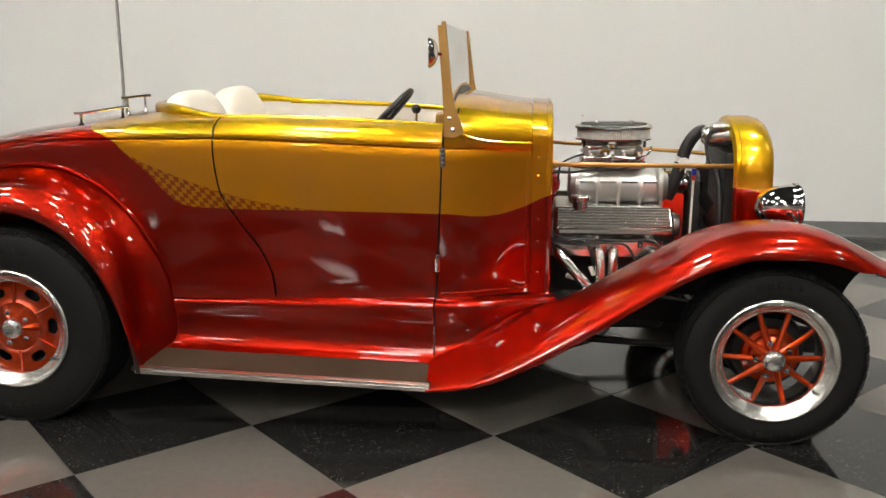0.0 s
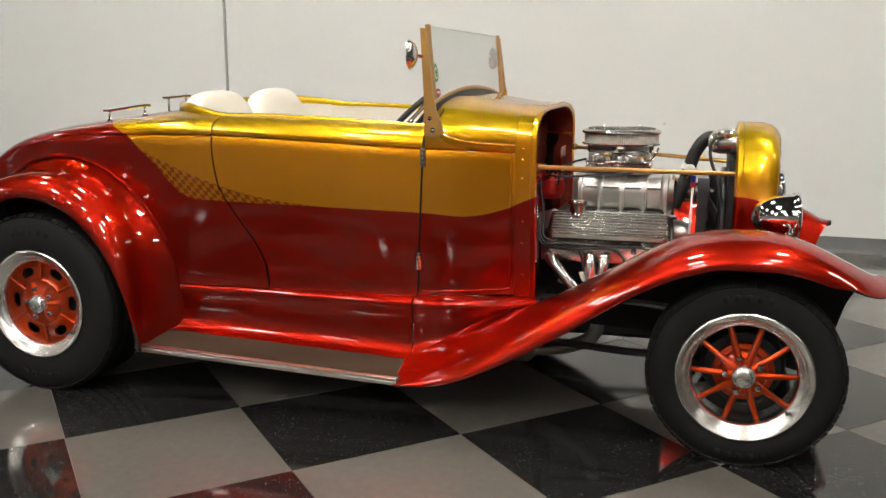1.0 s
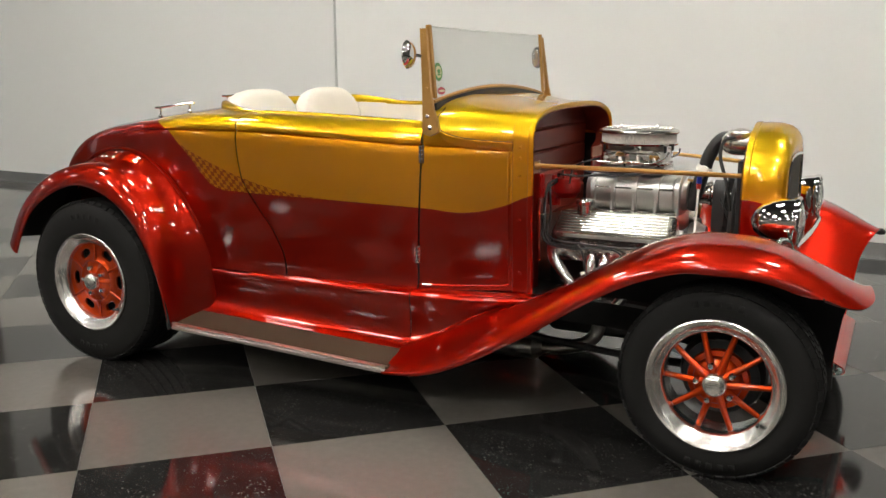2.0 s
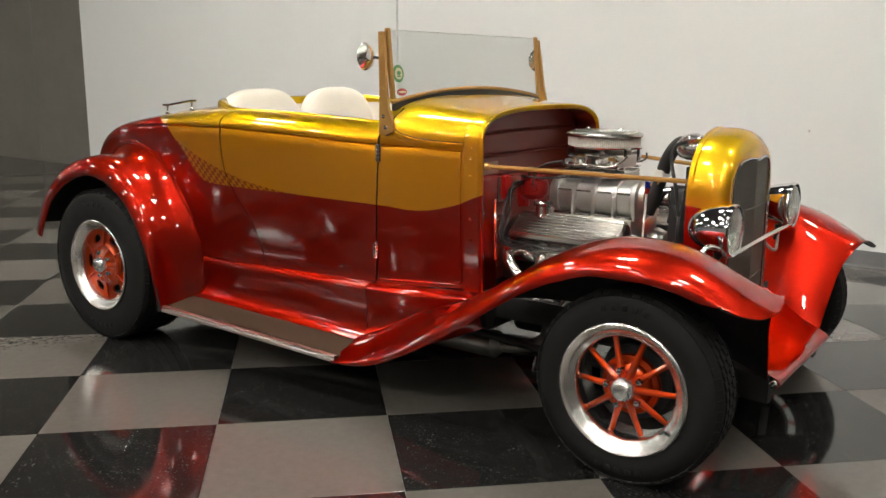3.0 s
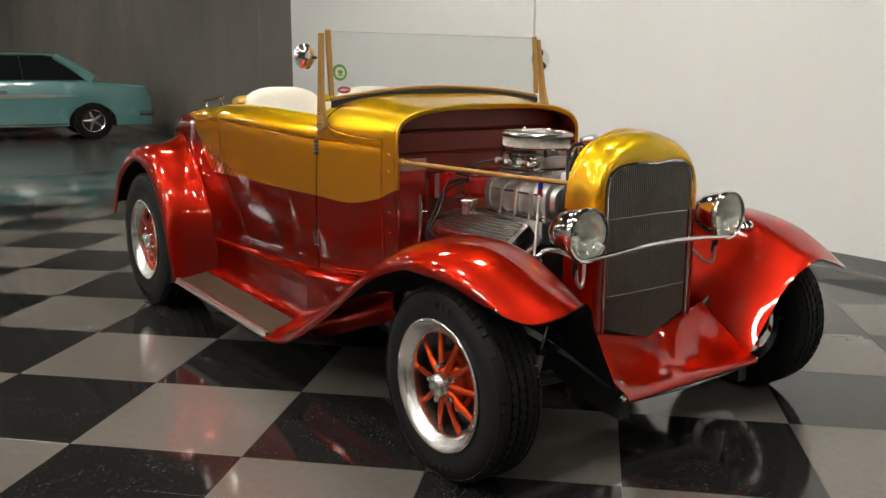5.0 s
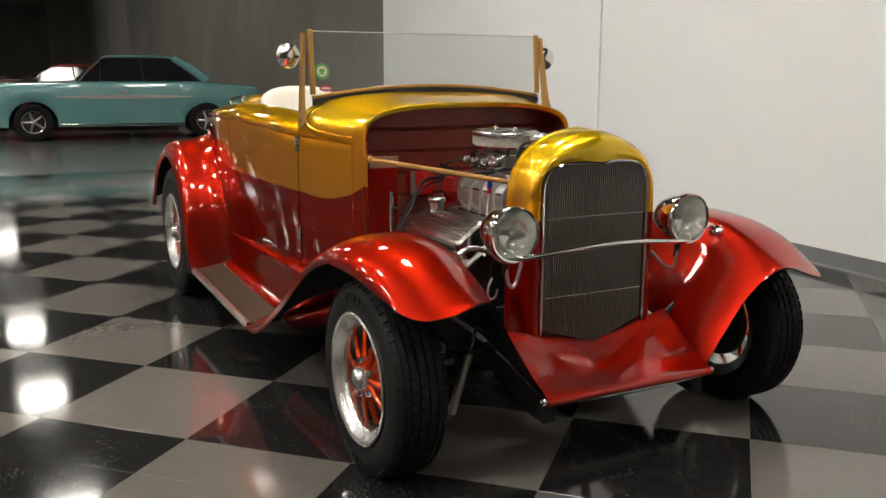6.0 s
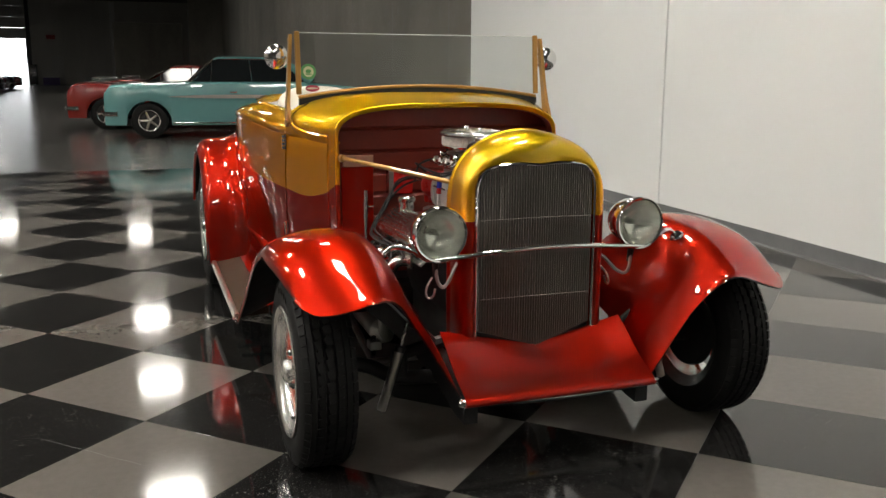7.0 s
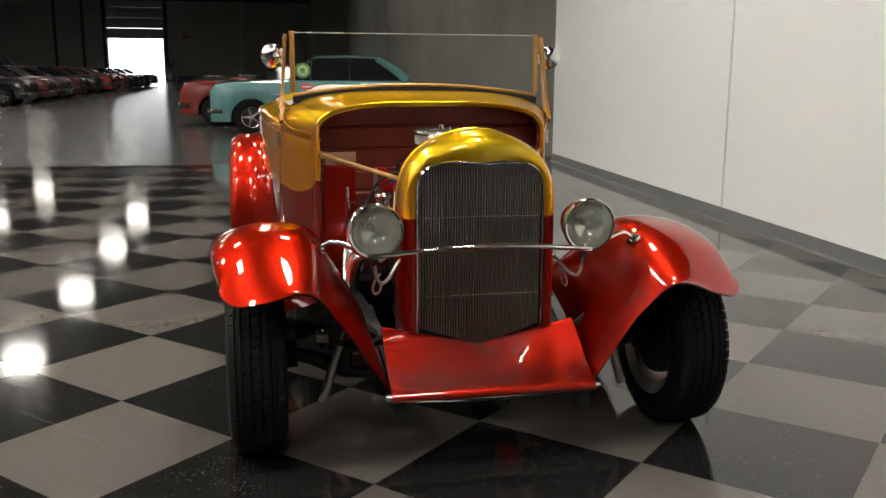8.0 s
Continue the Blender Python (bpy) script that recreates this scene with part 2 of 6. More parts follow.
# ---- mesh helpers ----
def finish(bm, sharp=35):
    bmesh.ops.remove_doubles(bm, verts=bm.verts, dist=1e-5)
    bmesh.ops.recalc_face_normals(bm, faces=bm.faces)
    bm.normal_update()
    for f in bm.faces:
        f.smooth = True
    lim = radians(sharp)
    for e in bm.edges:
        if len(e.link_faces) == 2:
            e.smooth = e.calc_face_angle(0) < lim


def mesh_of(name, bm, material, sharp=35):
    finish(bm, sharp)
    me = bpy.data.meshes.new(name)
    bm.to_mesh(me)
    bm.free()
    me.materials.append(M[material] if isinstance(material, str) else material)
    return me


def part(name, bm, material, parent=None, label="", sharp=35):
    """One mesh object under a thing, its coordinates those of the place."""
    ob = new(name, mesh_of(name, bm, material, sharp))
    if parent:
        ob.parent = parent
        base = parent
        inv = Matrix.Identity(4)
        while base:
            inv = inv @ base.matrix_basis.inverted() if base.parent is None else inv
            base = base.parent
        if parent.parent is None:
            ob.matrix_parent_inverse = inv
    if label:
        tagged(ob, label)
    return ob


def thing(name, at, label, category, group="", kind=""):
    ob = new(name)
    ob.matrix_basis = pose(*at)
    return tagged(ob, label, category, group, kind)


def mirrored(bm):
    b = bm.copy()
    for v in b.verts:
        v.co.y = -v.co.y
    bmesh.ops.reverse_faces(b, faces=b.faces)
    return b


def pair(name, make, material, parent, label="", sharp=35):
    a = part(name, make(), material, parent, label, sharp)
    b = part(name, mirrored(make()), material, parent, label, sharp)
    return a, b


def grid(bm, rows, closed=False, loop=False):
    vs = [[bm.verts.new(p) for p in r] for r in rows]
    n = len(vs[0])
    pairs = list(zip(vs, vs[1:] + ([vs[0]] if loop else [])))
    if not loop:
        pairs = pairs[:len(vs) - 1]
    for a, b in pairs:
        for j in range(n if closed else n - 1):
            k = (j + 1) % n
            q = [a[j], a[k], b[k], b[j]]
            q = [v for i, v in enumerate(q) if (v.co - q[i - 1].co).length > 1e-6]
            if len(q) >= 3:
                try:
                    bm.faces.new(q)
                except ValueError:
                    pass
    return vs


def thicken(bm, t):
    bmesh.ops.recalc_face_normals(bm, faces=bm.faces)
    bmesh.ops.solidify(bm, geom=list(bm.faces), thickness=t)
    return bm


def spline(pts, n):
    """A smooth line of n points through the given ones."""
    P = np.array(pts, float)
    if P.shape[1] == 2:
        return [Vector((p.x, p.y)) for p in spline([(a, b, 0) for a, b in P], n)]
    if len(P) == 2:
        return [Vector(P[0] + (P[1] - P[0]) * k / (n - 1)) for k in range(n)]
    d = np.r_[0, np.cumsum(np.linalg.norm(np.diff(P, axis=0), axis=1) ** 0.5)]
    out = []
    for s in np.linspace(0, d[-1], n):
        i = min(max(int(np.searchsorted(d, s, "right")) - 1, 0), len(P) - 2)
        a, b = P[i], P[i + 1]
        h = d[i + 1] - d[i]
        ma = (P[i + 1] - P[i - 1]) / (d[i + 1] - d[i - 1]) if i else (b - a) / h
        mb = (P[i + 2] - P[i]) / (d[i + 2] - d[i]) if i + 2 < len(P) else (b - a) / h
        t = (s - d[i]) / h
        out.append(Vector((2 * t**3 - 3 * t**2 + 1) * a + (t**3 - 2 * t**2 + t) * h * ma + (-2 * t**3 + 3 * t**2) * b + (t**3 - t**2) * h * mb))
    return out


def curve1(xs, ys):
    """A smooth function through points, flat where they level off."""
    xs, ys = np.array(xs, float), np.array(ys, float)
    h, d = np.diff(xs), np.diff(ys) / np.diff(xs)
    m = np.zeros(len(xs))
    m[0], m[-1] = d[0], d[-1]
    for i in range(1, len(xs) - 1):
        m[i] = 0 if d[i - 1] * d[i] <= 0 else 2 * d[i - 1] * d[i] / (d[i - 1] + d[i])

    def f(x):
        i = min(max(int(np.searchsorted(xs, x, "right")) - 1, 0), len(xs) - 2)
        t = min(max((x - xs[i]) / h[i], 0.0), 1.0)
        return float((2 * t**3 - 3 * t**2 + 1) * ys[i] + (t**3 - 2 * t**2 + t) * h[i] * m[i] + (-2 * t**3 + 3 * t**2) * ys[i + 1] + (t**3 - t**2) * h[i] * m[i + 1])
    return f


def softened(f, x0, x1, reach):
    """The function f with its bends eased over a reach; its ends stay."""
    xs = np.linspace(x0, x1, 241)
    ys = np.array([f(x) for x in xs])
    out = ys.copy()
    for i, x in enumerate(xs):
        k = min(reach, x - x0, x1 - x)
        w = np.clip(1 - np.abs(xs - x) / (k + 1e-6), 0, None)
        w = w * w * (3 - 2 * w)
        out[i] = (ys * w).sum() / w.sum() if w.sum() > 0 else ys[i]
    return lambda x: float(np.interp(x, xs, out))


def faired(f, x0=-2.75, x1=-0.74, order=9):
    """One even sweep in place of f between x0 and x1, joined to f behind."""
    xs = np.linspace(x0 - 0.1, x1, 160)
    c = np.polynomial.Polynomial.fit(xs, [f(x) for x in xs], order)

    def g(x):
        u = min(1.0, max(0.0, (x - x0) / 0.35))
        u = u * u * (3 - 2 * u)
        return float(u * c(x) + (1 - u) * f(x))
    return g


def tube(bm, pts, r, n=10, smooth=0, caps=True):
    """A round rod along points; r one radius or one for each given point."""
    P = [Vector(p) for p in pts]
    R = list(r) if isinstance(r, (list, tuple)) else [r] * len(P)
    if smooth:
        k = len(P)
        R = list(np.interp(np.linspace(0, k - 1, smooth), range(k), R))
        P = spline(P, smooth)
    rows, up = [], None
    for i, p in enumerate(P):
        d = (P[min(i + 1, len(P) - 1)] - P[max(i - 1, 0)]).normalized()
        if up is None:
            up = d.orthogonal().normalized()
        up = (up - d * up.dot(d)).normalized()
        s = d.cross(up)
        rows.append([p + (up * math.cos(2 * math.pi * k / n) + s * math.sin(2 * math.pi * k / n)) * R[i] for k in range(n)])
    vs = grid(bm, rows, closed=True)
    if caps:
        for ring in (vs[0], vs[-1]):
            if (ring[0].co - ring[n // 2].co).length > 1e-5:
                bm.faces.new(ring)
    return bm


def lathe(bm, profile, m=None, n=32, a0=0.0, a1=2 * math.pi):
    """Turns (radius, along) about the local y axis, then places it by m."""
    m = m or Matrix.Identity(4)
    full = abs(a1 - a0 - 2 * math.pi) < 1e-6
    steps = n if full else n + 1
    rows = [[m @ Vector((r * math.cos(a0 + (a1 - a0) * k / n), y, r * math.sin(a0 + (a1 - a0) * k / n))) for k in range(steps)] for r, y in profile]
    grid(bm, rows, closed=full)
    return bm


def block(bm, size, m=None, bevel=0.0, seg=2):
    """A box with rounded edges, centred at the pose m."""
    m = m or Matrix.Identity(4)
    b = bmesh.new()
    bmesh.ops.create_cube(b, size=1.0)
    for v in b.verts:
        v.co = Vector((v.co.x * size[0], v.co.y * size[1], v.co.z * size[2]))
    if bevel:
        bmesh.ops.bevel(b, geom=list(b.edges), offset=bevel, segments=seg, affect="EDGES", profile=0.6)
    base = {v: bm.verts.new(m @ v.co) for v in b.verts}
    for f in b.faces:
        bm.faces.new([base[v] for v in f.verts])
    b.free()
    return bm


def slab(bm, outline, t, m=None):
    """A flat plate of an outline in the local x-z plane, t thick along y."""
    m = m or Matrix.Identity(4)
    a = [bm.verts.new(m @ Vector((x, -t / 2, z))) for x, z in outline]
    b = [bm.verts.new(m @ Vector((x, t / 2, z))) for x, z in outline]
    bm.faces.new(a)
    bm.faces.new(list(reversed(b)))
    for i in range(len(a)):
        j = (i + 1) % len(a)
        bm.faces.new([a[i], b[i], b[j], a[j]])
    return bm


def fresh():
    return bmesh.new()


# ---- the place: wall line, floors, ceiling ----
WALL_SLOPE = -0.045
END_X = -9.15


def wall_y(x):
    return 2.98 + WALL_SLOPE * x


def along_wall(name, x0, x1, z0, z1, front, depth, material, label="", parent=None):
    """A slab whose face lies front metres before the wall line."""
    bm = fresh()
    n = Vector((-WALL_SLOPE, 1, 0)).normalized()
    a, b = Vector((x0, wall_y(x0), 0)) - n * front, Vector((x1, wall_y(x1), 0)) - n * front
    vs = [bm.verts.new((*(p + n * d).xy, z)) for z in (z0, z1) for p, d in ((a, 0), (b, 0), (b, depth), (a, depth))]
    for q in ((0, 1, 2, 3), (4, 5, 6, 7), (0, 1, 5, 4), (1, 2, 6, 5), (2, 3, 7, 6), (3, 0, 4, 7)):
        bm.faces.new([vs[i] for i in q])
    ob = part(name, bm, material, parent)
    return ob


# Top is out of view, kept low so the paint mirrors less white.
PARTITION_TOP = 4.4
white_a = tagged(along_wall("wall_north", -3.987, 14.0, 0, PARTITION_TOP, 0, 0.12, "wall"), "smooth white-painted partition wall behind the car", "wall", kind="structure")
white_b = tagged(along_wall("wall_north_panel", END_X, -4.013, 0, PARTITION_TOP, 0, 0.12, "wall"), "smooth white-painted partition wall behind the car", "wall", kind="structure")
tagged(along_wall("trim_joint", -4.012, -3.988, 0.0, PARTITION_TOP, -0.035, 0.05, "joint"), "narrow dark vertical joint in the white wall", "trim", kind="structure")
concrete_wall = tagged(along_wall("wall_concrete", -95, END_X + 0.3, 0, 9.0, -0.135, 0.3, "concrete_wall"), "bare grey tilt-up concrete wall with dark joints", "wall", kind="structure")
for jx in (-10.6, -14.2, -18.0, -22.0, -27.0, -33.0, -40.0, -50.0):
    along_wall("joint", jx - 0.012, jx + 0.012, 0, 9.0, -0.132, 0.02, "joint", parent=concrete_wall)


mark = thing("wall_plug", (-0.42, wall_y(-0.42), 0.86), "small grey plug mark on the white wall", "wall mark")
part("plug", lathe(fresh(), [(0.0, -0.006), (0.006, -0.005), (0.009, 0.0)], pose(-0.42, wall_y(-0.42), 0.86), 10), "door_panel", mark)


def baseboard():
    n = Vector((-WALL_SLOPE, 1, 0)).normalized()
    prof = [(0.001, 0.105), (0.006, 0.108), (0.009, 0.10), (0.009, 0.03), (0.016, 0.012), (0.034, 0.003), (0.034, 0.0)]
    rows = []
    for x in np.linspace(END_X, 14.0, 24):
        p = Vector((x, wall_y(x), 0))
        rows.append([p - n * d + Vector((0, 0, z)) for d, z in prof])
    bm = fresh()
    grid(bm, rows)
    return tagged(part("baseboard", bm, "base"), "dark grey vinyl cove baseboard along the white wall", "baseboard", kind="structure")


baseboard()

TILE_EDGE = 4.6
TILE, TILE_TURN, TILE_0 = 0.6096, 44.0, Vector((-1.36, -1.24))
TU = Vector((math.cos(radians(TILE_TURN)), math.sin(radians(TILE_TURN)))) * TILE
TV = Vector((-TU.y, TU.x))


def clip_poly(poly, n, d):
    """The part of a polygon on the side where n . p <= d."""
    out = []
    for i, p in enumerate(poly):
        q = poly[(i + 1) % len(poly)]
        a, b = n.dot(p) - d, n.dot(q) - d
        if a <= 0:
            out.append(p)
        if a * b < 0:
            out.append(p + (q - p) * (a / (a - b)))
    return out


def lay_tiles():
    floor = part("floor", block(fresh(), (25, TILE_EDGE + 4.0, 0.2), pose(2.4, (4.0 - TILE_EDGE) / 2, -0.104)), "base")
    tagged(floor, "glossy black and grey chequered vinyl tile floor", "floor", kind="structure")
    nw = Vector((-WALL_SLOPE, 1)).normalized()
    along = Vector((1, WALL_SLOPE)).normalized()
    limits = [(nw, nw.dot(Vector((0, wall_y(0)))) + 0.05), (-along, -along.dot(Vector((END_X, wall_y(END_X))))), (Vector((1, 0)), 12.0), (Vector((0, -1)), TILE_EDGE)]
    square = {}
    rest = {0: fresh(), 1: fresh()}
    gap = 0.0008 / TILE
    count = 0
    cells = sorted(((a, b) for a in range(-26, 26) for b in range(-26, 26)),
                   key=lambda c: (TILE_0 + TU * (c[0] + 0.5) + TV * (c[1] + 0.5) - Vector((-0.6, -1.0))).length)
    for a, b in cells:
        quad = [TILE_0 + TU * (a + p) + TV * (b + q) for p, q in ((gap, gap), (1 - gap, gap), (1 - gap, 1 - gap), (gap, 1 - gap))]
        poly = quad
        for n, d in limits:
            poly = clip_poly(poly, n, d)
            if len(poly) < 3:
                break
        if len(poly) < 3:
            continue
        whole = poly == quad
        kind = (a + b) % 2
        mat = "light_tile" if kind else "dark_tile"
        if whole and count < 290:
            if kind not in square:
                bm = fresh()
                block(bm, (TILE - 0.0016, TILE - 0.0016, 0.004), pose(0, 0, -0.002), 0.0003, 1)
                square[kind] = mesh_of("tile", bm, mat)
            ob = new("tile", square[kind])
            c = TILE_0 + TU * (a + 0.5) + TV * (b + 0.5)
            ob.parent = floor
            ob.matrix_basis = pose(c.x, c.y, random.uniform(-0.0002, 0.0002), random.uniform(-0.05, 0.05), random.uniform(-0.05, 0.05), TILE_TURN + 90 * random.randrange(4))
            count += 1
        else:
            bm = rest[kind]
            bm.faces.new([bm.verts.new((p.x, p.y, 0.0)) for p in poly])
    for kind, bm in rest.items():
        ob = part("outer_tiles", bm, "light_tile" if kind else "dark_tile", floor)
        tagged(ob, kind="stuff")
    crack = fresh()
    path = [TILE_0 + TU * (0.67 + 0.75 * k / 9) + TV * (-1.458 + 0.003 * math.sin(k * 1.7)) for k in range(10)]
    for p, q in zip(path, path[1:]):
        s = (q - p).orthogonal().normalized() * 0.0006
        crack.faces.new([crack.verts.new((*v, 0.0006)) for v in (p - s, p + s, q + s, q - s)])
    part("scratch", crack, "joint", floor)
    return floor


ground = tagged(part("ground", block(fresh(), (112, 46, 0.3), pose(-40, -14.5, -0.26)), "concrete_floor"), "", "", kind="structure")
tagged(ground, "slab under the floors", "ground")
hall_floor = fresh()
pw = Vector((WALL_SLOPE, -1)).normalized()
e0 = Vector((END_X, wall_y(END_X)))
hall_floor.faces.new([hall_floor.verts.new((*p, -0.001)) for p in (e0 + Vector((0, 0.5)), e0 + pw * 40, Vector((-96, -36)), Vector((-96, 9)))])
hall_floor.faces.new([hall_floor.verts.new((*p, -0.001)) for p in (Vector((-10.2, -TILE_EDGE)), Vector((15, -TILE_EDGE)), Vector((15, -28)), Vector((-11.2, -28)))])
tagged(part("floor_hall", hall_floor, "concrete_floor"), "polished grey concrete floor of the open hall", "floor", kind="structure")

tagged(part("ceiling", block(fresh(), (112, 46, 0.2), pose(-40, -14.5, 8.3)), "ceiling"), "dark high ceiling of the hall", "ceiling", kind="structure")
# Unseen; set close and pale to bounce light onto the car's side.
tagged(part("wall_south", block(fresh(), (112, 0.2, 9), pose(-40, -27.6, 4)), "bounce_wall"), "unseen pale wall that closes the hall and bounces light at the car", "wall", kind="structure")
# Unseen; added to keep what shows above the partition dark in reflections.
tagged(part("wall_north_outer", block(fresh(), (24, 0.2, 9), pose(2.9, 8.3, 4)), "ceiling"), "unseen dark wall added to close the space behind the partition", "wall", kind="structure")
# Unseen; dark so it throws little light on the car's front.
tagged(part("wall_east", block(fresh(), (0.2, 46, 9), pose(14.2, -14.5, 4)), "ceiling"), "plain wall that closes the hall", "wall", kind="structure")
BACK_X, DOOR_Y0, DOOR_Y1, DOOR_TOP = -95.0, -15.0, -9.6, 4.4
back = tagged(part("wall_back", block(fresh(), (0.3, DOOR_Y0 + 37, 9), pose(BACK_X, (DOOR_Y0 - 37) / 2, 4)), "hall"), "dark end wall of the hall", "wall", kind="structure")
part("wall_panel", block(fresh(), (0.3, 8.5 - DOOR_Y1, 9), pose(BACK_X, (8.5 + DOOR_Y1) / 2, 4)), "hall", back)
dock = thing("door_1", (BACK_X, (DOOR_Y0 + DOOR_Y1) / 2, DOOR_TOP), "pale sectional roll-up door, half open to daylight", "door", kind="structure")
for i in range(4):
    part("panel", block(fresh(), (0.06, DOOR_Y1 - DOOR_Y0, 1.0), pose(BACK_X, (DOOR_Y0 + DOOR_Y1) / 2, DOOR_TOP + 0.52 + i * 1.03), 0.02), "door_panel", dock)
for yy, w in ((-24.5, 0.5), (-19.95, 0.25), (-17.3, 0.22), (-15.25, 0.35), (-9.3, 0.35), (-1.5, 0.5)):
    part("column", block(fresh(), (0.3, w, 8.1), pose(BACK_X + 0.25, yy, 4.06), 0.03), "door_panel" if yy < -24 else "housing" if yy == -1.5 else "black", back)
tagged(part("trim_panel", block(fresh(), (0.05, 3.8, 1.2), pose(BACK_X + 0.2, -19.2, 4.0), 0.02), "door_panel"), "pale panel high on the end wall", "wall panel", kind="structure")
tagged(part("door_2", block(fresh(), (0.08, 1.1, 2.75), pose(BACK_X + 0.2, -6.8, 1.38), 0.02), "door_panel"), "pale closed service door in the end wall", "door", kind="structure")
sign = thing("wall_sign", (BACK_X + 0.25, -7.3, 4.6), "small red sign on the dark end wall", "sign")
part("box", block(fresh(), (0.1, 0.8, 0.4), pose(BACK_X + 0.25, -7.3, 4.6), 0.03), "engred", sign)
tagged(part("wall_partition", block(fresh(), (0.3, 5.1, 5.0), pose(-72.0, 1.1, 2.5)), "concrete_wall"), "low grey concrete partition before the end wall", "wall", kind="structure")
tagged(part("wall_pier", block(fresh(), (0.5, 2.6, 8.2), pose(-65.0, 4.97, 4.1)), "concrete_wall"), "grey concrete pier at the end of the side wall", "wall", kind="structure")
tagged(part("backdrop", block(fresh(), (0.05, 16, 7), pose(BACK_X - 6, -12.3, 2.6)), "day"), "bright overexposed daylight outside the open door", "backdrop", kind="structure")


def fixture_master(name, size, mat, at):
    lamp = thing(name, at, "white enamelled hanging ceiling fixture with a bright panel", "ceiling light", "ceiling fixtures")
    x, y, z = at
    part("housing", block(fresh(), (size[0] + 0.04, size[1] + 0.04, 0.07), pose(x, y, z + 0.05), 0.012), "housing", lamp)
    part("diffuser", block(fresh(), (size[0], size[1], 0.02), pose(x, y, z + 0.009), 0.006), mat, lamp, "glowing white diffuser")
    for s in (-1, 1):
        part("stem", tube(fresh(), [(x + s * size[0] * 0.4, y, z + 0.08), (x + s * size[0] * 0.4, y, 8.22)], 0.008, 8), "black", lamp)
    return lamp


near_lamp = fixture_master("ceiling_fixture", (0.62, 0.58), "lamp", (-5.6, 0.6, 5.6))
for xx in (-5.6, -2.0, 1.6):
    # The unseen row at y -10.2 is added to brighten the car's side.
    for yy in (0.6, -3.0, -6.6, -10.2):
        if (xx, yy) != (-5.6, 0.6):
            copy_thing(near_lamp, pose(xx, yy, 5.6))
far_lamp = fixture_master("hall_fixture", (0.8, 1.0), "hall_lamp", (-21.5, -0.7, 7.0))
# The unseen row at y -22 is added to light the south wall.
for yy, xs in ((-0.7, (6.8, -14.5, -28.3, -45.4)), (-7.45, (10.5, 2.0, -6.5, -15.0, -23.5, -31.6, -40.6, -50.0)), (-15.0, [8.6 - 11.8 * k for k in range(7)]), (-22.0, [8.6 - 11.8 * k for k in range(7)])):
    for xx in xs:
        copy_thing(far_lamp, pose(xx, yy, 7.0))


# ---- the roadster: x forward from the front axle, y to its left ----
car = thing("hot_rod", (-1.3, 0, 0), "gold-over-red candy-painted open hot rod roadster on the chequered floor", "car")

half = curve1([-3.42, -3.36, -3.25, -3.1, -2.9, -2.7, -2.4, -2.15, -1.9, -1.5, -1.3, -1.11, -0.9, -0.74],
              [0.20, 0.31, 0.40, 0.475, 0.55, 0.605, 0.662, 0.692, 0.695, 0.668, 0.642, 0.608, 0.522, 0.462])
half = faired(half)
tuck = curve1([-3.5, -2.6, -2.15, -1.7, -1.1, -0.74], [0.05, 0.05, 0.05, 0.075, 0.025, 0.035])
crease = curve1([-3.42, -3.36, -3.25, -3.1, -2.9, -2.7, -2.4, -1.9, -1.475, -1.1, -0.74],
                [0.47, 0.56, 0.69, 0.81, 0.91, 0.965, 1.002, 1.011, 0.994, 0.972, 0.962])
deck_top = curve1([-3.42, -3.36, -3.28, -3.18, -3.05, -2.9, -2.72, -2.51, -2.36, -2.26, -2.1, -1.95, -1.8, -1.6, -1.3, -1.1],
                  [0.55, 0.68, 0.79, 0.875, 0.945, 0.99, 1.022, 1.050, 1.072, 1.086, 1.104, 1.112, 1.112, 1.102, 1.090, 1.080])
crease = softened(crease, -3.42, -0.74, 0.16)
tuck = softened(tuck, -3.5, -0.74, 0.40)
cowl_top = curve1([-1.1, -1.06, -0.9, -0.74], [1.148, 1.145, 1.122, 1.100])
SILL = 0.43


def side_y(x, z):
    """Half width of the body at a height below the belt."""
    t = (crease(x) - z) / max(0.05, crease(x) - SILL)
    flare = min(1.0, max(0.0, (t - 0.90) / 0.10))
    return half(x) * (1 - tuck(x) * max(0.0, t) ** 1.7) + 0.006 * math.sin(math.pi * min(1, max(0, t))) + 0.010 * flare * flare


def over(x, top, n, th):
    """A point of the rounded upper section; th 0 at the belt, 1 on the centre line."""
    a = th * math.pi / 2
    w = half(x) + 0.004 * belt_mark(x)
    return Vector((x, -w * math.cos(a) ** (2 / n), crease(x) + 0.003 + (top - crease(x) - 0.003) * math.sin(a) ** (2 / n)))


def th_at(x, y, n):
    c = min(1.0, y / (half(x) + 0.004)) ** (n / 2)
    return math.acos(c) * 2 / math.pi


seam_back = curve1([0.42, 0.511, 0.614, 0.715, 0.835, 0.975, 1.1], [-1.713, -1.719, -1.756, -1.823, -1.888, -1.903, -1.897])


def seam_front(z):
    return -1.137 + (z - 0.43) * 0.045


def belt_mark(x):
    """How marked the belt crease is: full along the doors, none on the tail."""
    u = min(1.0, max(0.0, (x + 2.80) / 0.55))
    return u * u * (3 - 2 * u)


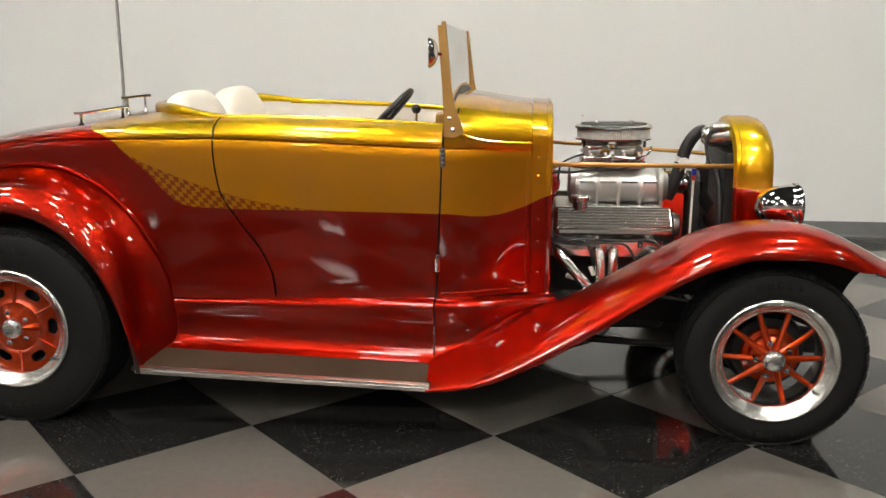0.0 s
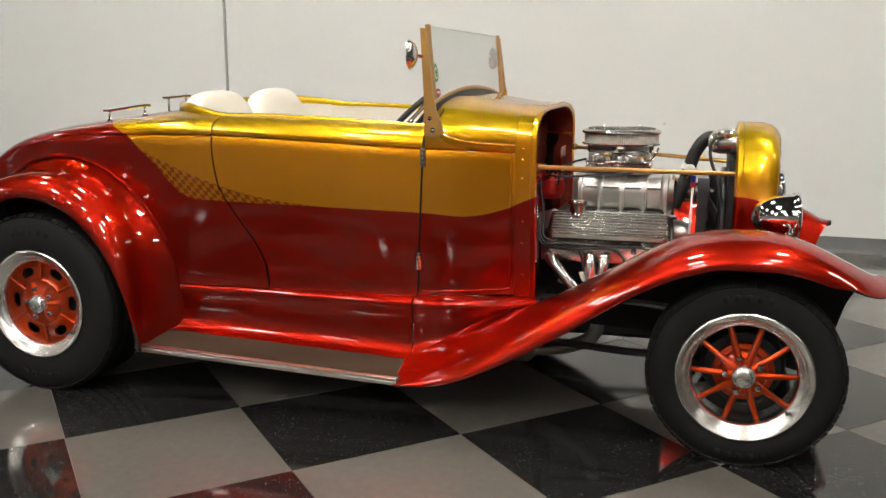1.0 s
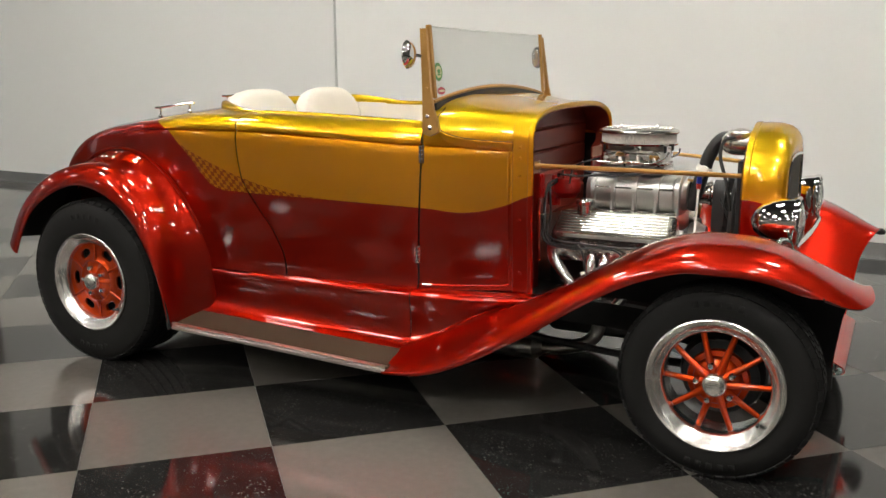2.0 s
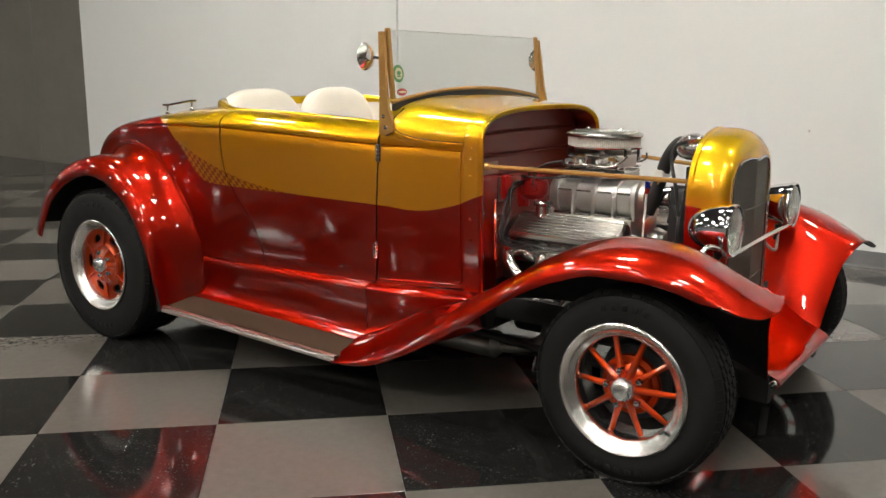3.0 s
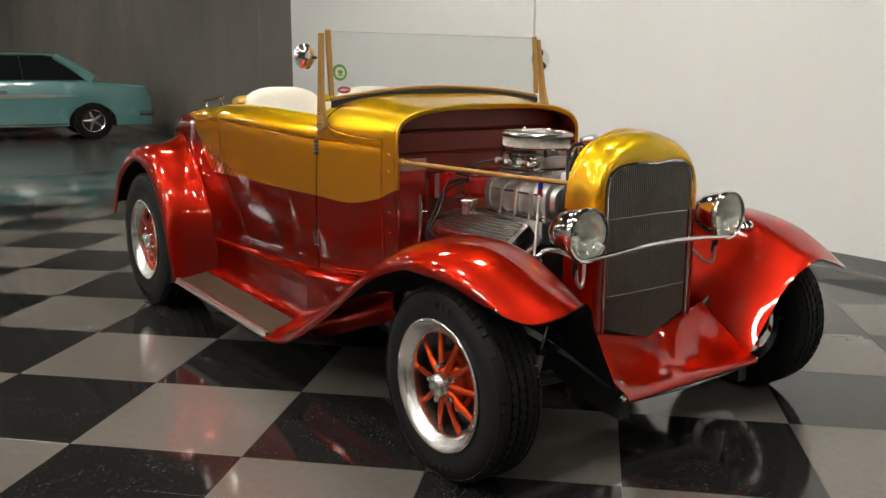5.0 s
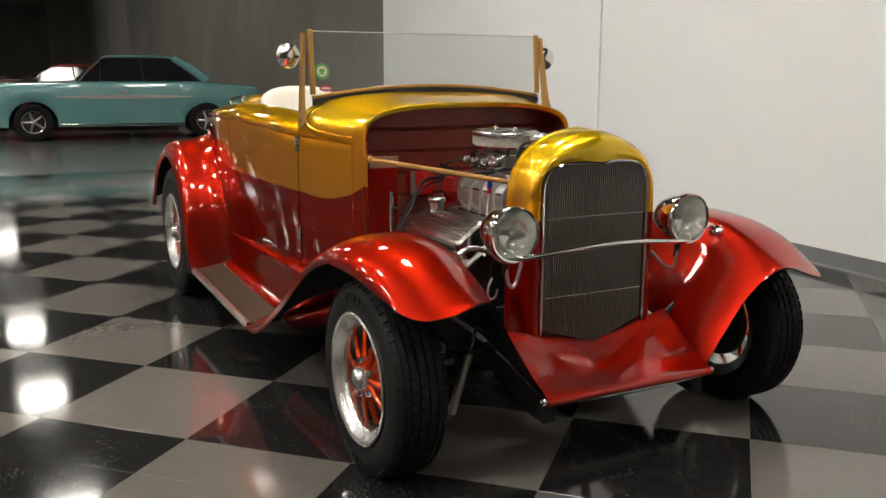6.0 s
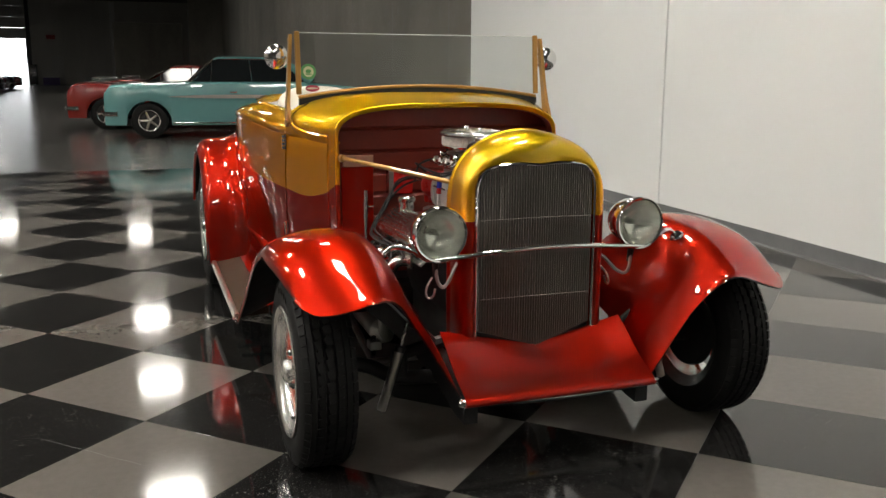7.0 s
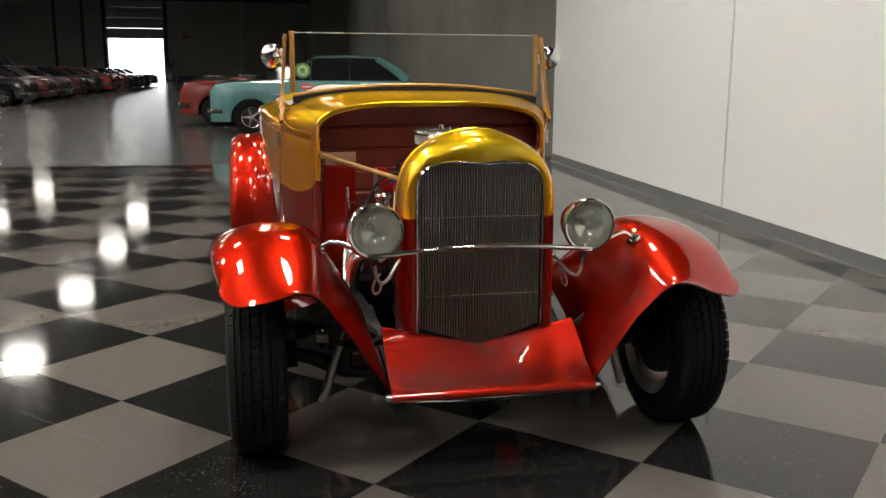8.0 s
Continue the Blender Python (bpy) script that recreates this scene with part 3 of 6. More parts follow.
def side_panel(x_back, x_front, nx, nz=30):
    """The side between two upright lines, from the sill to the belt crease."""
    bm = fresh()
    rows = []
    for i in range(nx + 1):
        row = []
        for j in range(nz + 1):
            s = j / nz
            x = None
            z = SILL + s * 0.56
            for _ in range(3):
                x = x_back(z) + (x_front(z) - x_back(z)) * i / nx
                z = SILL + s * (crease(x) - 0.008 - SILL)
            y = side_y(x, z)
            if j == nz:
                y -= 0.004 * belt_mark(x)
            row.append(Vector((x, -y, z)))
        x = row[-1].x
        row.append(Vector((x, -half(x) + 0.010 * belt_mark(x), crease(x) - 0.003)))
        rows.append(row)
    grid(bm, rows)
    return thicken(bm, 0.004)


GAP = 0.0032
rear_open = curve1([-2.30, -2.27, -2.2, -2.1, -2.0, -1.9, -1.7, -1.1], [0.0, 0.18, 0.36, 0.49, 0.565, 0.598, 0.580, 0.52])


def upper_panel(x0, x1, nx, nt, open_y, n=2.6):
    """Rolled belt and deck from the crease up to the opening or centre."""
    bm = fresh()
    rows = []
    for i in range(nx + 1):
        x = x0 + (x1 - x0) * i / nx
        lim = th_at(x, open_y(x), n)
        row = [Vector((x, -half(x) + 0.010 * belt_mark(x), crease(x) - 0.003)), Vector((x, -half(x) - 0.002 * belt_mark(x), crease(x) - 0.001))]
        row += [over(x, deck_top(x), n, lim * k / nt) for k in range(nt + 1)]
        rows.append(row)
    grid(bm, rows)
    return bm


def quarter():
    bm = side_panel(lambda z: -3.42, lambda z: seam_back(z) - GAP, 34)
    return bm


def door():
    return side_panel(lambda z: seam_back(z) + GAP, lambda z: seam_front(z) - GAP, 16)


def cowl_side():
    return side_panel(lambda z: seam_front(z) + GAP, lambda z: -0.742, 10)


pair("rear_quarter", quarter, "paint", car)
doors = pair("door", door, "paint", car, "two-tone gold and red rear-opening door")
pair("cowl_side", cowl_side, "paint", car)

deck_bm = fresh()
for sgn in (1, -1):
    b = thicken(upper_panel(-3.42, -1.90, 60, 14, lambda x: rear_open(x) if x > -2.30 else 0.0), 0.004)
    if sgn < 0:
        b2 = mirrored(b)
        b.free()
        b = b2
    me = bpy.data.meshes.new("tmp")
    b.to_mesh(me)
    deck_bm.from_mesh(me)
    b.free()
    bpy.data.meshes.remove(me)
part("rear_deck", deck_bm, "paint", car)


def tail_cap():
    bm = fresh()
    x = -3.42
    ring = [Vector((x, -side_y(x, SILL + k * 0.02), SILL + k * 0.02)) for k in range(2)] + [over(x, deck_top(x), 2.6, k / 8) for k in range(9)]
    full = ring + [Vector((p.x, -p.y, p.z)) for p in reversed(ring[:-1])]
    bm.faces.new([bm.verts.new(p) for p in full])
    return bm


part("tail_panel", tail_cap(), "red", car)


def door_top():
    return thicken(upper_panel(-1.897 + GAP, -1.112 - GAP, 18, 8, lambda x: rear_open(x)), 0.004)


pair("belt_roll", door_top, "gold", car)


def rim_points(n=40):
    right = [(x, rear_open(x)) for x in (-1.12, -1.4, -1.7, -1.9, -2.0, -2.1, -2.2, -2.27, -2.30)]
    pts = []
    for x, y in right:
        xx = max(x, -2.30)
        p = over(xx, deck_top(xx), 2.6, th_at(xx, y, 2.6))
        pts.append((xx, p.y, p.z))
    pts += [(x, -y, z) for x, y, z in reversed(pts[:-1])]
    return spline(pts, 2 * n)


def roll_growth(p):
    """0 along the doors, 1 behind the seats, where the lip is a full roll."""
    u = min(1.0, max(0.0, (-1.86 - p.x) / 0.26))
    return u * u * (3 - 2 * u)


rim_line = rim_points()
rolled = [p + Vector((-0.016 * roll_growth(p), 0, -0.004 + 0.010 * roll_growth(p))) for p in rim_line]
part("cockpit_rim", tube(fresh(), rolled, [0.010 + 0.013 * roll_growth(p) for p in rim_line], 16), "gold", car, "polished gold lip round the cockpit")


def cowl_upper():
    bm = fresh()
    rows = []
    for i in range(19):
        x = -1.105 + (0.363) * i / 18
        row = [Vector((x, -half(x) + 0.010, crease(x) - 0.003)), Vector((x, -half(x) - 0.002, crease(x) - 0.001))]
        row += [over(x, cowl_top(x), 3.2, k / 20) for k in range(21)]
        full = row + [Vector((p.x, -p.y, p.z)) for p in reversed(row[:-1])]
        rows.append(full)
    grid(bm, rows)
    return thicken(bm, 0.004)


part("cowl", cowl_upper(), "gold", car)


def cowl_section(x, grow=0.0, n=22, low=0.40):
    """Outline of the cowl at x from the right foot over to the left one."""
    pts = [Vector((x, -side_y(x, low + (crease(x) - low) * k / 8) - grow, low + (crease(x) - low) * k / 8)) for k in range(8)]
    for k in range(n + 1):
        p = over(x, cowl_top(x), 3.2, k / n)
        nrm = Vector((0, p.y * 0.6, (p.z - 0.75) * 1.2)).normalized()
        pts.append(p + nrm * grow)
    return pts + [Vector((p.x, -p.y, p.z)) for p in reversed(pts[:-1])]


def flange():
    bm = fresh()
    rows = []
    for dx, g in ((-0.806, 0.001), (-0.802, 0.006), (-0.750, 0.007), (-0.747, 0.011), (-0.733, 0.012), (-0.728, 0.008), (-0.730, -0.004), (-0.735, -0.010)):
        base = cowl_section(max(dx, -0.80) if dx < -0.75 else -0.745, g)
        rows.append([Vector((dx, p.y, p.z)) for p in base])
    grid(bm, rows)
    return bm


cowl_flange = part("cowl_flange", flange(), "paint", car, "raised gold and red band round the firewall")


def rivet_at(p, out):
    bm = fresh()
    q = Vector(out).normalized().to_track_quat("Y", "Z").to_matrix().to_4x4()
    lathe(bm, [(0.0065, 0), (0.0062, 0.002), (0.004, 0.0042), (0.0, 0.005)], Matrix.Translation(p) @ q, 10)
    return bm


for s in (1, -1):
    for zz in (0.50, 0.62, 0.86, 0.925, 0.965, 0.70):
        yy = side_y(-0.775, zz) + 0.007
        part("rivet", rivet_at((-0.777, -s * yy, zz), (0, -s, 0)), "gold" if zz > 0.77 else "red", cowl_flange)


def cowl_bead():
    """The line where the upper cowl meets the belt."""
    pts = []
    for x, z in ((-1.062, 1.10), (-1.066, 1.055), (-1.045, 1.022), (-1.0, 1.002), (-0.94, 0.990), (-0.87, 0.983), (-0.806, 0.979)):
        lo, hi = 0.0, 1.0
        for _ in range(30):
            mid = (lo + hi) / 2
            if over(x, cowl_top(x), 3.2, mid).z < z:
                lo = mid
            else:
                hi = mid
        p = over(x, cowl_top(x), 3.2, lo)
        pts.append((p.x, p.y - 0.0005, p.z + 0.0005))
    return pts


def cowl_ledge():
    """A rounded ledge that carries the belt on under the upper cowl."""
    rows = []
    for p in spline(cowl_bead(), 34):
        out = Vector((0, p.y, 0.25)).normalized()
        rows.append([p + out * a + Vector((0, 0, b)) for a, b in ((-0.004, 0.001), (0.003, -0.001), (0.0065, -0.005), (0.0065, -0.012), (0.003, -0.020), (-0.004, -0.028))])
    bm = fresh()
    grid(bm, rows)
    return thicken(bm, 0.002)


def panel_roll():
    """The raised roll that frames the cowl side before the flange."""
    pts = [(-0.818, -side_y(-0.818, z) - 0.0005, z) for z in np.linspace(0.965, 0.455, 16)]
    pts += [(x, -side_y(x, 0.446) - 0.0005, 0.446) for x in np.linspace(-0.84, -1.12, 8)]
    return tube(fresh(), pts, 0.0042, 8, 60)


pair("cowl_ledge", cowl_ledge, "paint", car)
# This thin black rod paints in the shade of the crease above the ledge.
pair("seam_line", lambda: tube(fresh(), [(x, y - 0.001, z + 0.0025) for x, y, z in cowl_bead()], 0.0022, 6, 30), "under", car)
pair("panel_roll", panel_roll, "paint", car)

# inside of the cowl and the ribbed firewall
def firewall():
    bm = fresh()
    out = cowl_section(-0.86, -0.012, low=0.34)
    def x_at(z):
        return -0.862 + 0.004 * (1 if (z * 11) % 1 > 0.12 else -1)
    ys = np.linspace(-1, 1, 15)
    rows = []
    for z in np.linspace(0.36, cowl_top(-0.86) - 0.012, 90):
        w = 0.0
        for p, q in zip(out, out[1:]):
            if (p.z - z) * (q.z - z) <= 0 and abs(p.z - q.z) > 1e-9:
                w = max(w, abs(p.y + (q.y - p.y) * (z - p.z) / (q.z - p.z)))
        w = max(w, 0.02)
        rows.append([Vector((x_at(z), w * k, z)) for k in ys])
    grid(bm, rows)
    return bm


part("firewall", firewall(), "maroon", car, "satin maroon firewall with horizontal ribs", 20)
liner = fresh()
grid(liner, [[Vector((dx, p.y, p.z)) for p in cowl_section(-0.745 if dx > -0.8 else dx, -0.011, low=0.36)] for dx in (-0.735, -0.79, -0.865)])
part("cowl_liner", liner, "maroon", car)

# gaps behind the door lines are closed by a dark inner shell
def inner_shell():
    bm = fresh()
    rows = []
    for i in range(40):
        x = -2.3 + i * (1.5 / 39)
        rows.append([Vector((x, -side_y(x, z) + 0.016, z)) for z in np.linspace(SILL, crease(x) - 0.01, 10)])
    grid(bm, rows)
    return bm


pair("inner_shell", inner_shell, "black", car)


# door hinges
def hinge(z, y, x):
    bm = fresh()
    for k in range(4):
        tube(bm, [(x, y - 0.006, z - 0.030 + k * 0.0155), (x, y - 0.006, z - 0.030 + k * 0.0155 + 0.0125)], 0.0075, 10)
    block(bm, (0.020, 0.004, 0.066), pose(x, y + 0.002, z), 0.001, 1)
    return bm


for hz, hx in ((0.938, -1.113), (0.562, -1.133)):
    pair("hinge", lambda: hinge(hz, -side_y(hx, hz) - 0.003, hx), "chrome", car, "small chrome door hinge")


# ---- sill apron, running boards ----
def board_z(x):
    return 0.222 - 0.0315 * (x + 2.16)


def sill_apron():
    bm = fresh()
    rows = []
    for x in np.linspace(-2.165, -1.142, 24):
        f = (x + 2.165) / 1.02
        b = board_z(x) + 0.030
        rows.append(spline([(x, -0.60, 0.432), (x, -0.635, 0.434), (x, -0.658, 0.424), (x, -0.664, 0.405), (x, -0.655, 0.36),
                            (x, -0.655, b + 0.05), (x, -0.672, b + 0.012), (x, -0.705, b)], 22))
    grid(bm, rows)
    return thicken(bm, 0.003)


pair("sill_apron", sill_apron, "red", car, "candy red splash apron under the door")


def sill_front():
    """The apron runs on forward and closes to a point on the fender."""
    bm = fresh()
    rows = []
    for k in range(29):
        s = k / 28
        x = -1.137 + 0.425 * s
        inn = 0.60 - 0.155 * s
        top = 0.432 - 0.012 * s
        b = board_z(-1.14) + 0.030 + 0.150 * s ** 1.2
        out = 0.658 - 0.150 * s ** 1.6
        flare = 0.022 * (1 - s)
        rows.append(spline([(x, -inn, top), (x, -out + 0.02 * (1 - s), top + 0.002), (x, -out, top - 0.008), (x, -out - 0.005, top - 0.027 * (1 - 0.5 * s)),
                            (x, -out + 0.003, top * 0.5 + b * 0.5 + 0.008), (x, -out + 0.001, b + 0.045 * (1 - 0.5 * s)), (x, -out - flare, b + 0.010), (x, -out - flare - 0.01 * (1 - s), b - 0.03), (x, -out + 0.02, b - 0.08)], 28))
    grid(bm, rows)
    return thicken(bm, 0.003)


pair("sill_front", sill_front, "red", car)


def board():
    bm = fresh()
    n = 40
    rows = []
    for x in np.linspace(-2.19, -1.135, 6):
        z0 = board_z(x)
        row = []
        for k in range(n + 1):
            y = -0.70 - 0.134 * k / n
            z = z0 + 0.030 * (1 - k / n) ** 1.5
            row.append((x, y, z + (0.0012 if k % 2 else 0)))
        row.append((x, -0.842, z0 - 0.014))
        row.append((x, -0.70, z0 - 0.004))
        rows.append([Vector(p) for p in row])
    vs = grid(bm, rows, closed=True)
    for r in (vs[0], vs[-1]):
        bm.faces.new(r)
    return bm


boards = pair("running_board", board, "mat", car, "running board with a brown ribbed rubber top", 60)


def board_trim():
    bm = fresh()
    rows = []
    for x in np.linspace(-2.17, -1.138, 5):
        z0 = board_z(x)
        rows.append([Vector((x, y, z0 + z)) for y, z in ((-0.831, -0.004), (-0.831, 0.0045), (-0.836, 0.0065), (-0.846, 0.0060), (-0.852, 0.002), (-0.850, -0.006), (-0.854, -0.009), (-0.853, -0.020), (-0.842, -0.022))])
    grid(bm, rows)
    return thicken(bm, 0.0015)


for b, flip in zip(boards, (False, True)):
    bm = board_trim()
    part("edge_trim", mirrored(bm) if flip else bm, "cast", b, "bright ribbed metal edge strip")


# ---- fenders ----
FF = [  # x, lip y z, crown y z, inner y z, foot y z
    (-1.150, 0.858, 0.170, 0.79, 0.200, 0.74, 0.215, 0.700, 0.235),
    (-1.05, 0.862, 0.180, 0.78, 0.222, 0.72, 0.250, 0.670, 0.275),
    (-0.96, 0.866, 0.200, 0.77, 0.258, 0.70, 0.295, 0.630, 0.325),
    (-0.80, 0.870, 0.270, 0.76, 0.345, 0.66, 0.380, 0.560, 0.392),
    (-0.68, 0.870, 0.338, 0.75, 0.422, 0.62, 0.448, 0.480, 0.415),
    (-0.56, 0.870, 0.412, 0.74, 0.500, 0.58, 0.510, 0.420, 0.425),
    (-0.44, 0.870, 0.493, 0.73, 0.578, 0.56, 0.578, 0.395, 0.430),
    (-0.31, 0.870, 0.573, 0.725, 0.657, 0.55, 0.650, 0.380, 0.420),
    (-0.20, 0.870, 0.622, 0.72, 0.712, 0.54, 0.700, 0.370, 0.405),
    (-0.07, 0.870, 0.655, 0.72, 0.743, 0.54, 0.725, 0.355, 0.385),
    (0.055, 0.868, 0.655, 0.72, 0.745, 0.54, 0.722, 0.345, 0.350),
    (0.15, 0.856, 0.640, 0.72, 0.727, 0.54, 0.696, 0.338, 0.318),
    (0.24, 0.835, 0.608, 0.710, 0.686, 0.54, 0.650, 0.332, 0.288),
    (0.30, 0.806, 0.588, 0.690, 0.642, 0.545, 0.603, 0.328, 0.266),
    (0.34, 0.778, 0.574, 0.675, 0.602, 0.552, 0.568, 0.325, 0.252),
    (0.362, 0.752, 0.563, 0.665, 0.570, 0.56, 0.545, 0.322, 0.246),
]


def fender_rows():
    rows = []
    arr = np.array(FF)
    fs = [curve1(arr[:, 0], arr[:, c]) for c in range(1, 9)]
    xs = list(np.linspace(-1.15, 0.19, 56)) + [0.20]
    for x in xs:
        yl, zl, yc, zc, yi, zi, yb, zb = [f(x) for f in fs]
        lift = min(1.0, max(0.0, (x + 1.15) / 0.5))
        pts = [(x, -yl + 0.006, zl - 0.004), (x, -yl - 0.002, zl + 0.004), (x, -yl + 0.010, zl + 0.030 * lift + 0.008), (x, -(yl + yc) / 2 - 0.014 * lift, (zl + zc) / 2 + 0.020 * lift),
               (x, -yc, zc), (x, -yi, zi), (x, -(0.45 * yi + 0.55 * yb) - 0.035 * lift, zi * 0.62 + zb * 0.38 + 0.004), (x, -(0.15 * yi + 0.85 * yb) - 0.008 * lift, zi * 0.25 + zb * 0.75), (x, -yb, zb)]
        rows.append(spline(pts, 34))
    # the nose rolls down to a rounded edge over the tyre
    edge = spline([(0.288, -0.826, 0.603), (0.296, -0.832, 0.604), (0.338, -0.815, 0.587), (0.386, -0.775, 0.577), (0.413, -0.700, 0.590), (0.388, -0.575, 0.604),
                   (0.333, -0.485, 0.500), (0.312, -0.405, 0.375), (0.298, -0.330, 0.255)], 34)
    before, start = rows[-2], rows[-1]
    for k in range(1, 15):
        u = k / 14
        row = []
        for a, p, e in zip(before, start, edge):
            c = p + (p - a) / 0.01 * 0.5 * (e.x - p.x)
            row.append(p * (1 - u) ** 2 + c * (2 * u * (1 - u)) + e * u * u)
        rows.append(row)
    return rows


def eased(rows, times):
    """The rows of a sheet with small unevenness taken out; its border stays."""
    for _ in range(times):
        new_rows = [list(r) for r in rows]
        for i in range(1, len(rows) - 1):
            for j in range(1, len(rows[i]) - 1):
                new_rows[i][j] = rows[i][j] * 0.5 + (rows[i - 1][j] + rows[i + 1][j] + rows[i][j - 1] + rows[i][j + 1]) * 0.125
        rows = new_rows
    return rows


def offset_sheet(rows, d):
    """The rows of a sheet moved by d along its normals."""
    out = []
    for i, r in enumerate(rows):
        o = []
        for j, p in enumerate(r):
            du = rows[min(i + 1, len(rows) - 1)][j] - rows[max(i - 1, 0)][j]
            dv = r[min(j + 1, len(r) - 1)] - r[max(j - 1, 0)]
            o.append(p + du.cross(dv).normalized() * d)
        out.append(o)
    return out


def sheet_pair(name, rows, material, label, liner_d, other=None):
    """The same sheet on both sides; other: the rows of the left one where it is bent a little differently."""
    for flip in (False, True):
        a, b = fresh(), fresh()
        own = other if flip and other else rows
        grid(a, own)
        grid(b, offset_sheet(own, liner_d))
        if flip:
            a, b = mirrored(a), mirrored(b)
        f = part(name, a, material, car, label, 60)
        part("underside", b, "under", f, "black undersealed inside", 60)


def drooped(rows):
    """The left fender hangs a little lower at its outer front."""
    def ease(t):
        t = min(1.0, max(0.0, t))
        return t * t * (3 - 2 * t)
    return [[p + Vector((0, 0.014, -0.038)) * ease((p.x + 0.35) / 0.5) * ease((abs(p.y) - 0.42) / 0.36) for p in r] for r in rows]


front_rows = eased(fender_rows(), 14)
sheet_pair("front_fender", front_rows, "red", "swept candy red front fender", -0.006, drooped(front_rows))


def rear_join():
    """Where the rear fender meets the body, as x, z from its foot round to the tail."""
    return spline([(-2.085, 0.240), (-2.088, 0.420), (-2.100, 0.510), (-2.158, 0.645), (-2.262, 0.778), (-2.40, 0.868), (-2.56, 0.903), (-2.72, 0.893), (-2.86, 0.850), (-2.99, 0.768), (-3.10, 0.645), (-3.17, 0.480)], 46)


def rear_fender_rows():
    lip = spline([(-2.150, 0.205), (-2.178, 0.335), (-2.212, 0.440), (-2.272, 0.565), (-2.36, 0.672), (-2.474, 0.742), (-2.60, 0.770), (-2.70, 0.758), (-2.82, 0.710), (-2.92, 0.640), (-2.99, 0.550), (-3.045, 0.441)], 46)
    crest = spline([(-2.158, 0.250), (-2.165, 0.420), (-2.186, 0.530), (-2.245, 0.668), (-2.337, 0.776), (-2.434, 0.838), (-2.55, 0.862), (-2.68, 0.853), (-2.82, 0.815), (-2.94, 0.745), (-3.05, 0.640), (-3.12, 0.500)], 46)
    # the first rows start at the foot
    rows = []
    for i, (l, c, j) in enumerate(zip(lip, crest, rear_join())):
        f = min(1.0, i / 8)
        c = l + (c - l) * (0.25 + 0.75 * f)
        jy = side_y(j.x, j.y) + 0.002
        wide = 0.805 - jy
        rows.append(spline([(l.x, -0.862, l.y - 0.002), (l.x, -0.876, l.y + 0.004), (l.x + (c.x - l.x) * 0.35, -0.872, l.y + (c.y - l.y) * 0.38),
                            (l.x + (c.x - l.x) * 0.78, -0.848, l.y + (c.y - l.y) * 0.80), (c.x, -0.805, c.y), (c.x * 0.72 + j.x * 0.28, -0.805 + wide * 0.40, c.y * 0.72 + j.y * 0.28 - 0.010),
                            (c.x * 0.35 + j.x * 0.65, -0.805 + wide * 0.75, c.y * 0.35 + j.y * 0.65 - 0.010), (j.x, -jy, j.y), (j.x, -jy + 0.03, j.y + 0.004)], 34))
    return rows


sheet_pair("rear_fender", eased(rear_fender_rows(), 10), "red", "rounded candy red rear fender over the wide tyre", 0.006)


pair("fender_welt", lambda: tube(fresh(), [(p.x, -side_y(p.x, p.y) - 0.004, p.y + 0.004) for p in rear_join()[10:]], 0.007, 8), "red", car)


def wheel_house():
    """The dark inner panel behind the rear wheel."""
    rim = [(p.x, p.y - 0.03) for p in rear_join()[6:]]
    return slab(fresh(), rim + [(-3.15, 0.32), (-2.12, 0.32)], 0.006, pose(0, -0.50, 0))


pair("wheel_house", wheel_house, "under", car)


# ---- wheels and tyres ----
def tyre_bm(R, rim, w, y0):
    """y0: outer face; runs inwards by w."""
    bm = fresh()
    prof = [(rim - 0.004, 0.012), (rim + 0.004, 0.004), (rim + 0.02, -0.002), (rim + (R - rim) * 0.45, -0.008), (R - 0.03, -0.001), (R - 0.014, 0.008), (R - 0.006, 0.018)]
    g = []
    for k in range(1, 5):
        c = 0.018 + (w - 0.036) * k / 5
        g += [(R, c - 0.006), (R - 0.007, c - 0.0035), (R - 0.007, c + 0.0035), (R, c + 0.006)]
    prof += g
    prof += [(r, w - y) for r, y in reversed(prof[:7])]
    lathe(bm, [(r, y + y0) for r, y in prof], None, 72)
    return bm


def tread_bm(R, w, y0):
    bm = fresh()
    n = 58
    for k in range(n):
        a = 2 * math.pi * k / n
        for yy, wy, ph in ((0.012, 0.020, 0), (w - 0.012, 0.020, 0.5), (w * 0.32, 0.020, 0.5), (w * 0.5, 0.022, 0.2), (w * 0.68, 0.020, 0.8)):
            aa = a + ph * 2 * math.pi / n
            edge = yy in (0.012, w - 0.012)
            m = pose(0, y0, 0) @ Matrix.Rotation(aa, 4, "Y") @ pose(0, yy, R - (0.0075 if edge else 0.0005), 0 if not edge else (35 if yy < 0.05 else -35), 0, 14 if not edge else 0)
            block(bm, (2 * math.pi * R / n * 0.80, wy, 0.005), m)
    return bm


def rim_bm(rim, w, y0, lip_in):
    bm = fresh()
    prof = [(rim + 0.006, 0.012), (rim + 0.010, 0.002), (rim + 0.009, -0.006), (rim + 0.004, -0.009), (rim - 0.003, -0.006), (rim - 0.017, 0.003), (rim - 0.019, 0.007),
            (rim - 0.031, 0.012), (rim - 0.036, 0.017), (rim - 0.039, 0.028), (rim - 0.040, lip_in), (rim - 0.036, lip_in + 0.02), (rim - 0.030, w - 0.02), (rim + 0.008, w)]
    lathe(bm, [(r, y + y0) for r, y in prof], None, 72)
    return bm


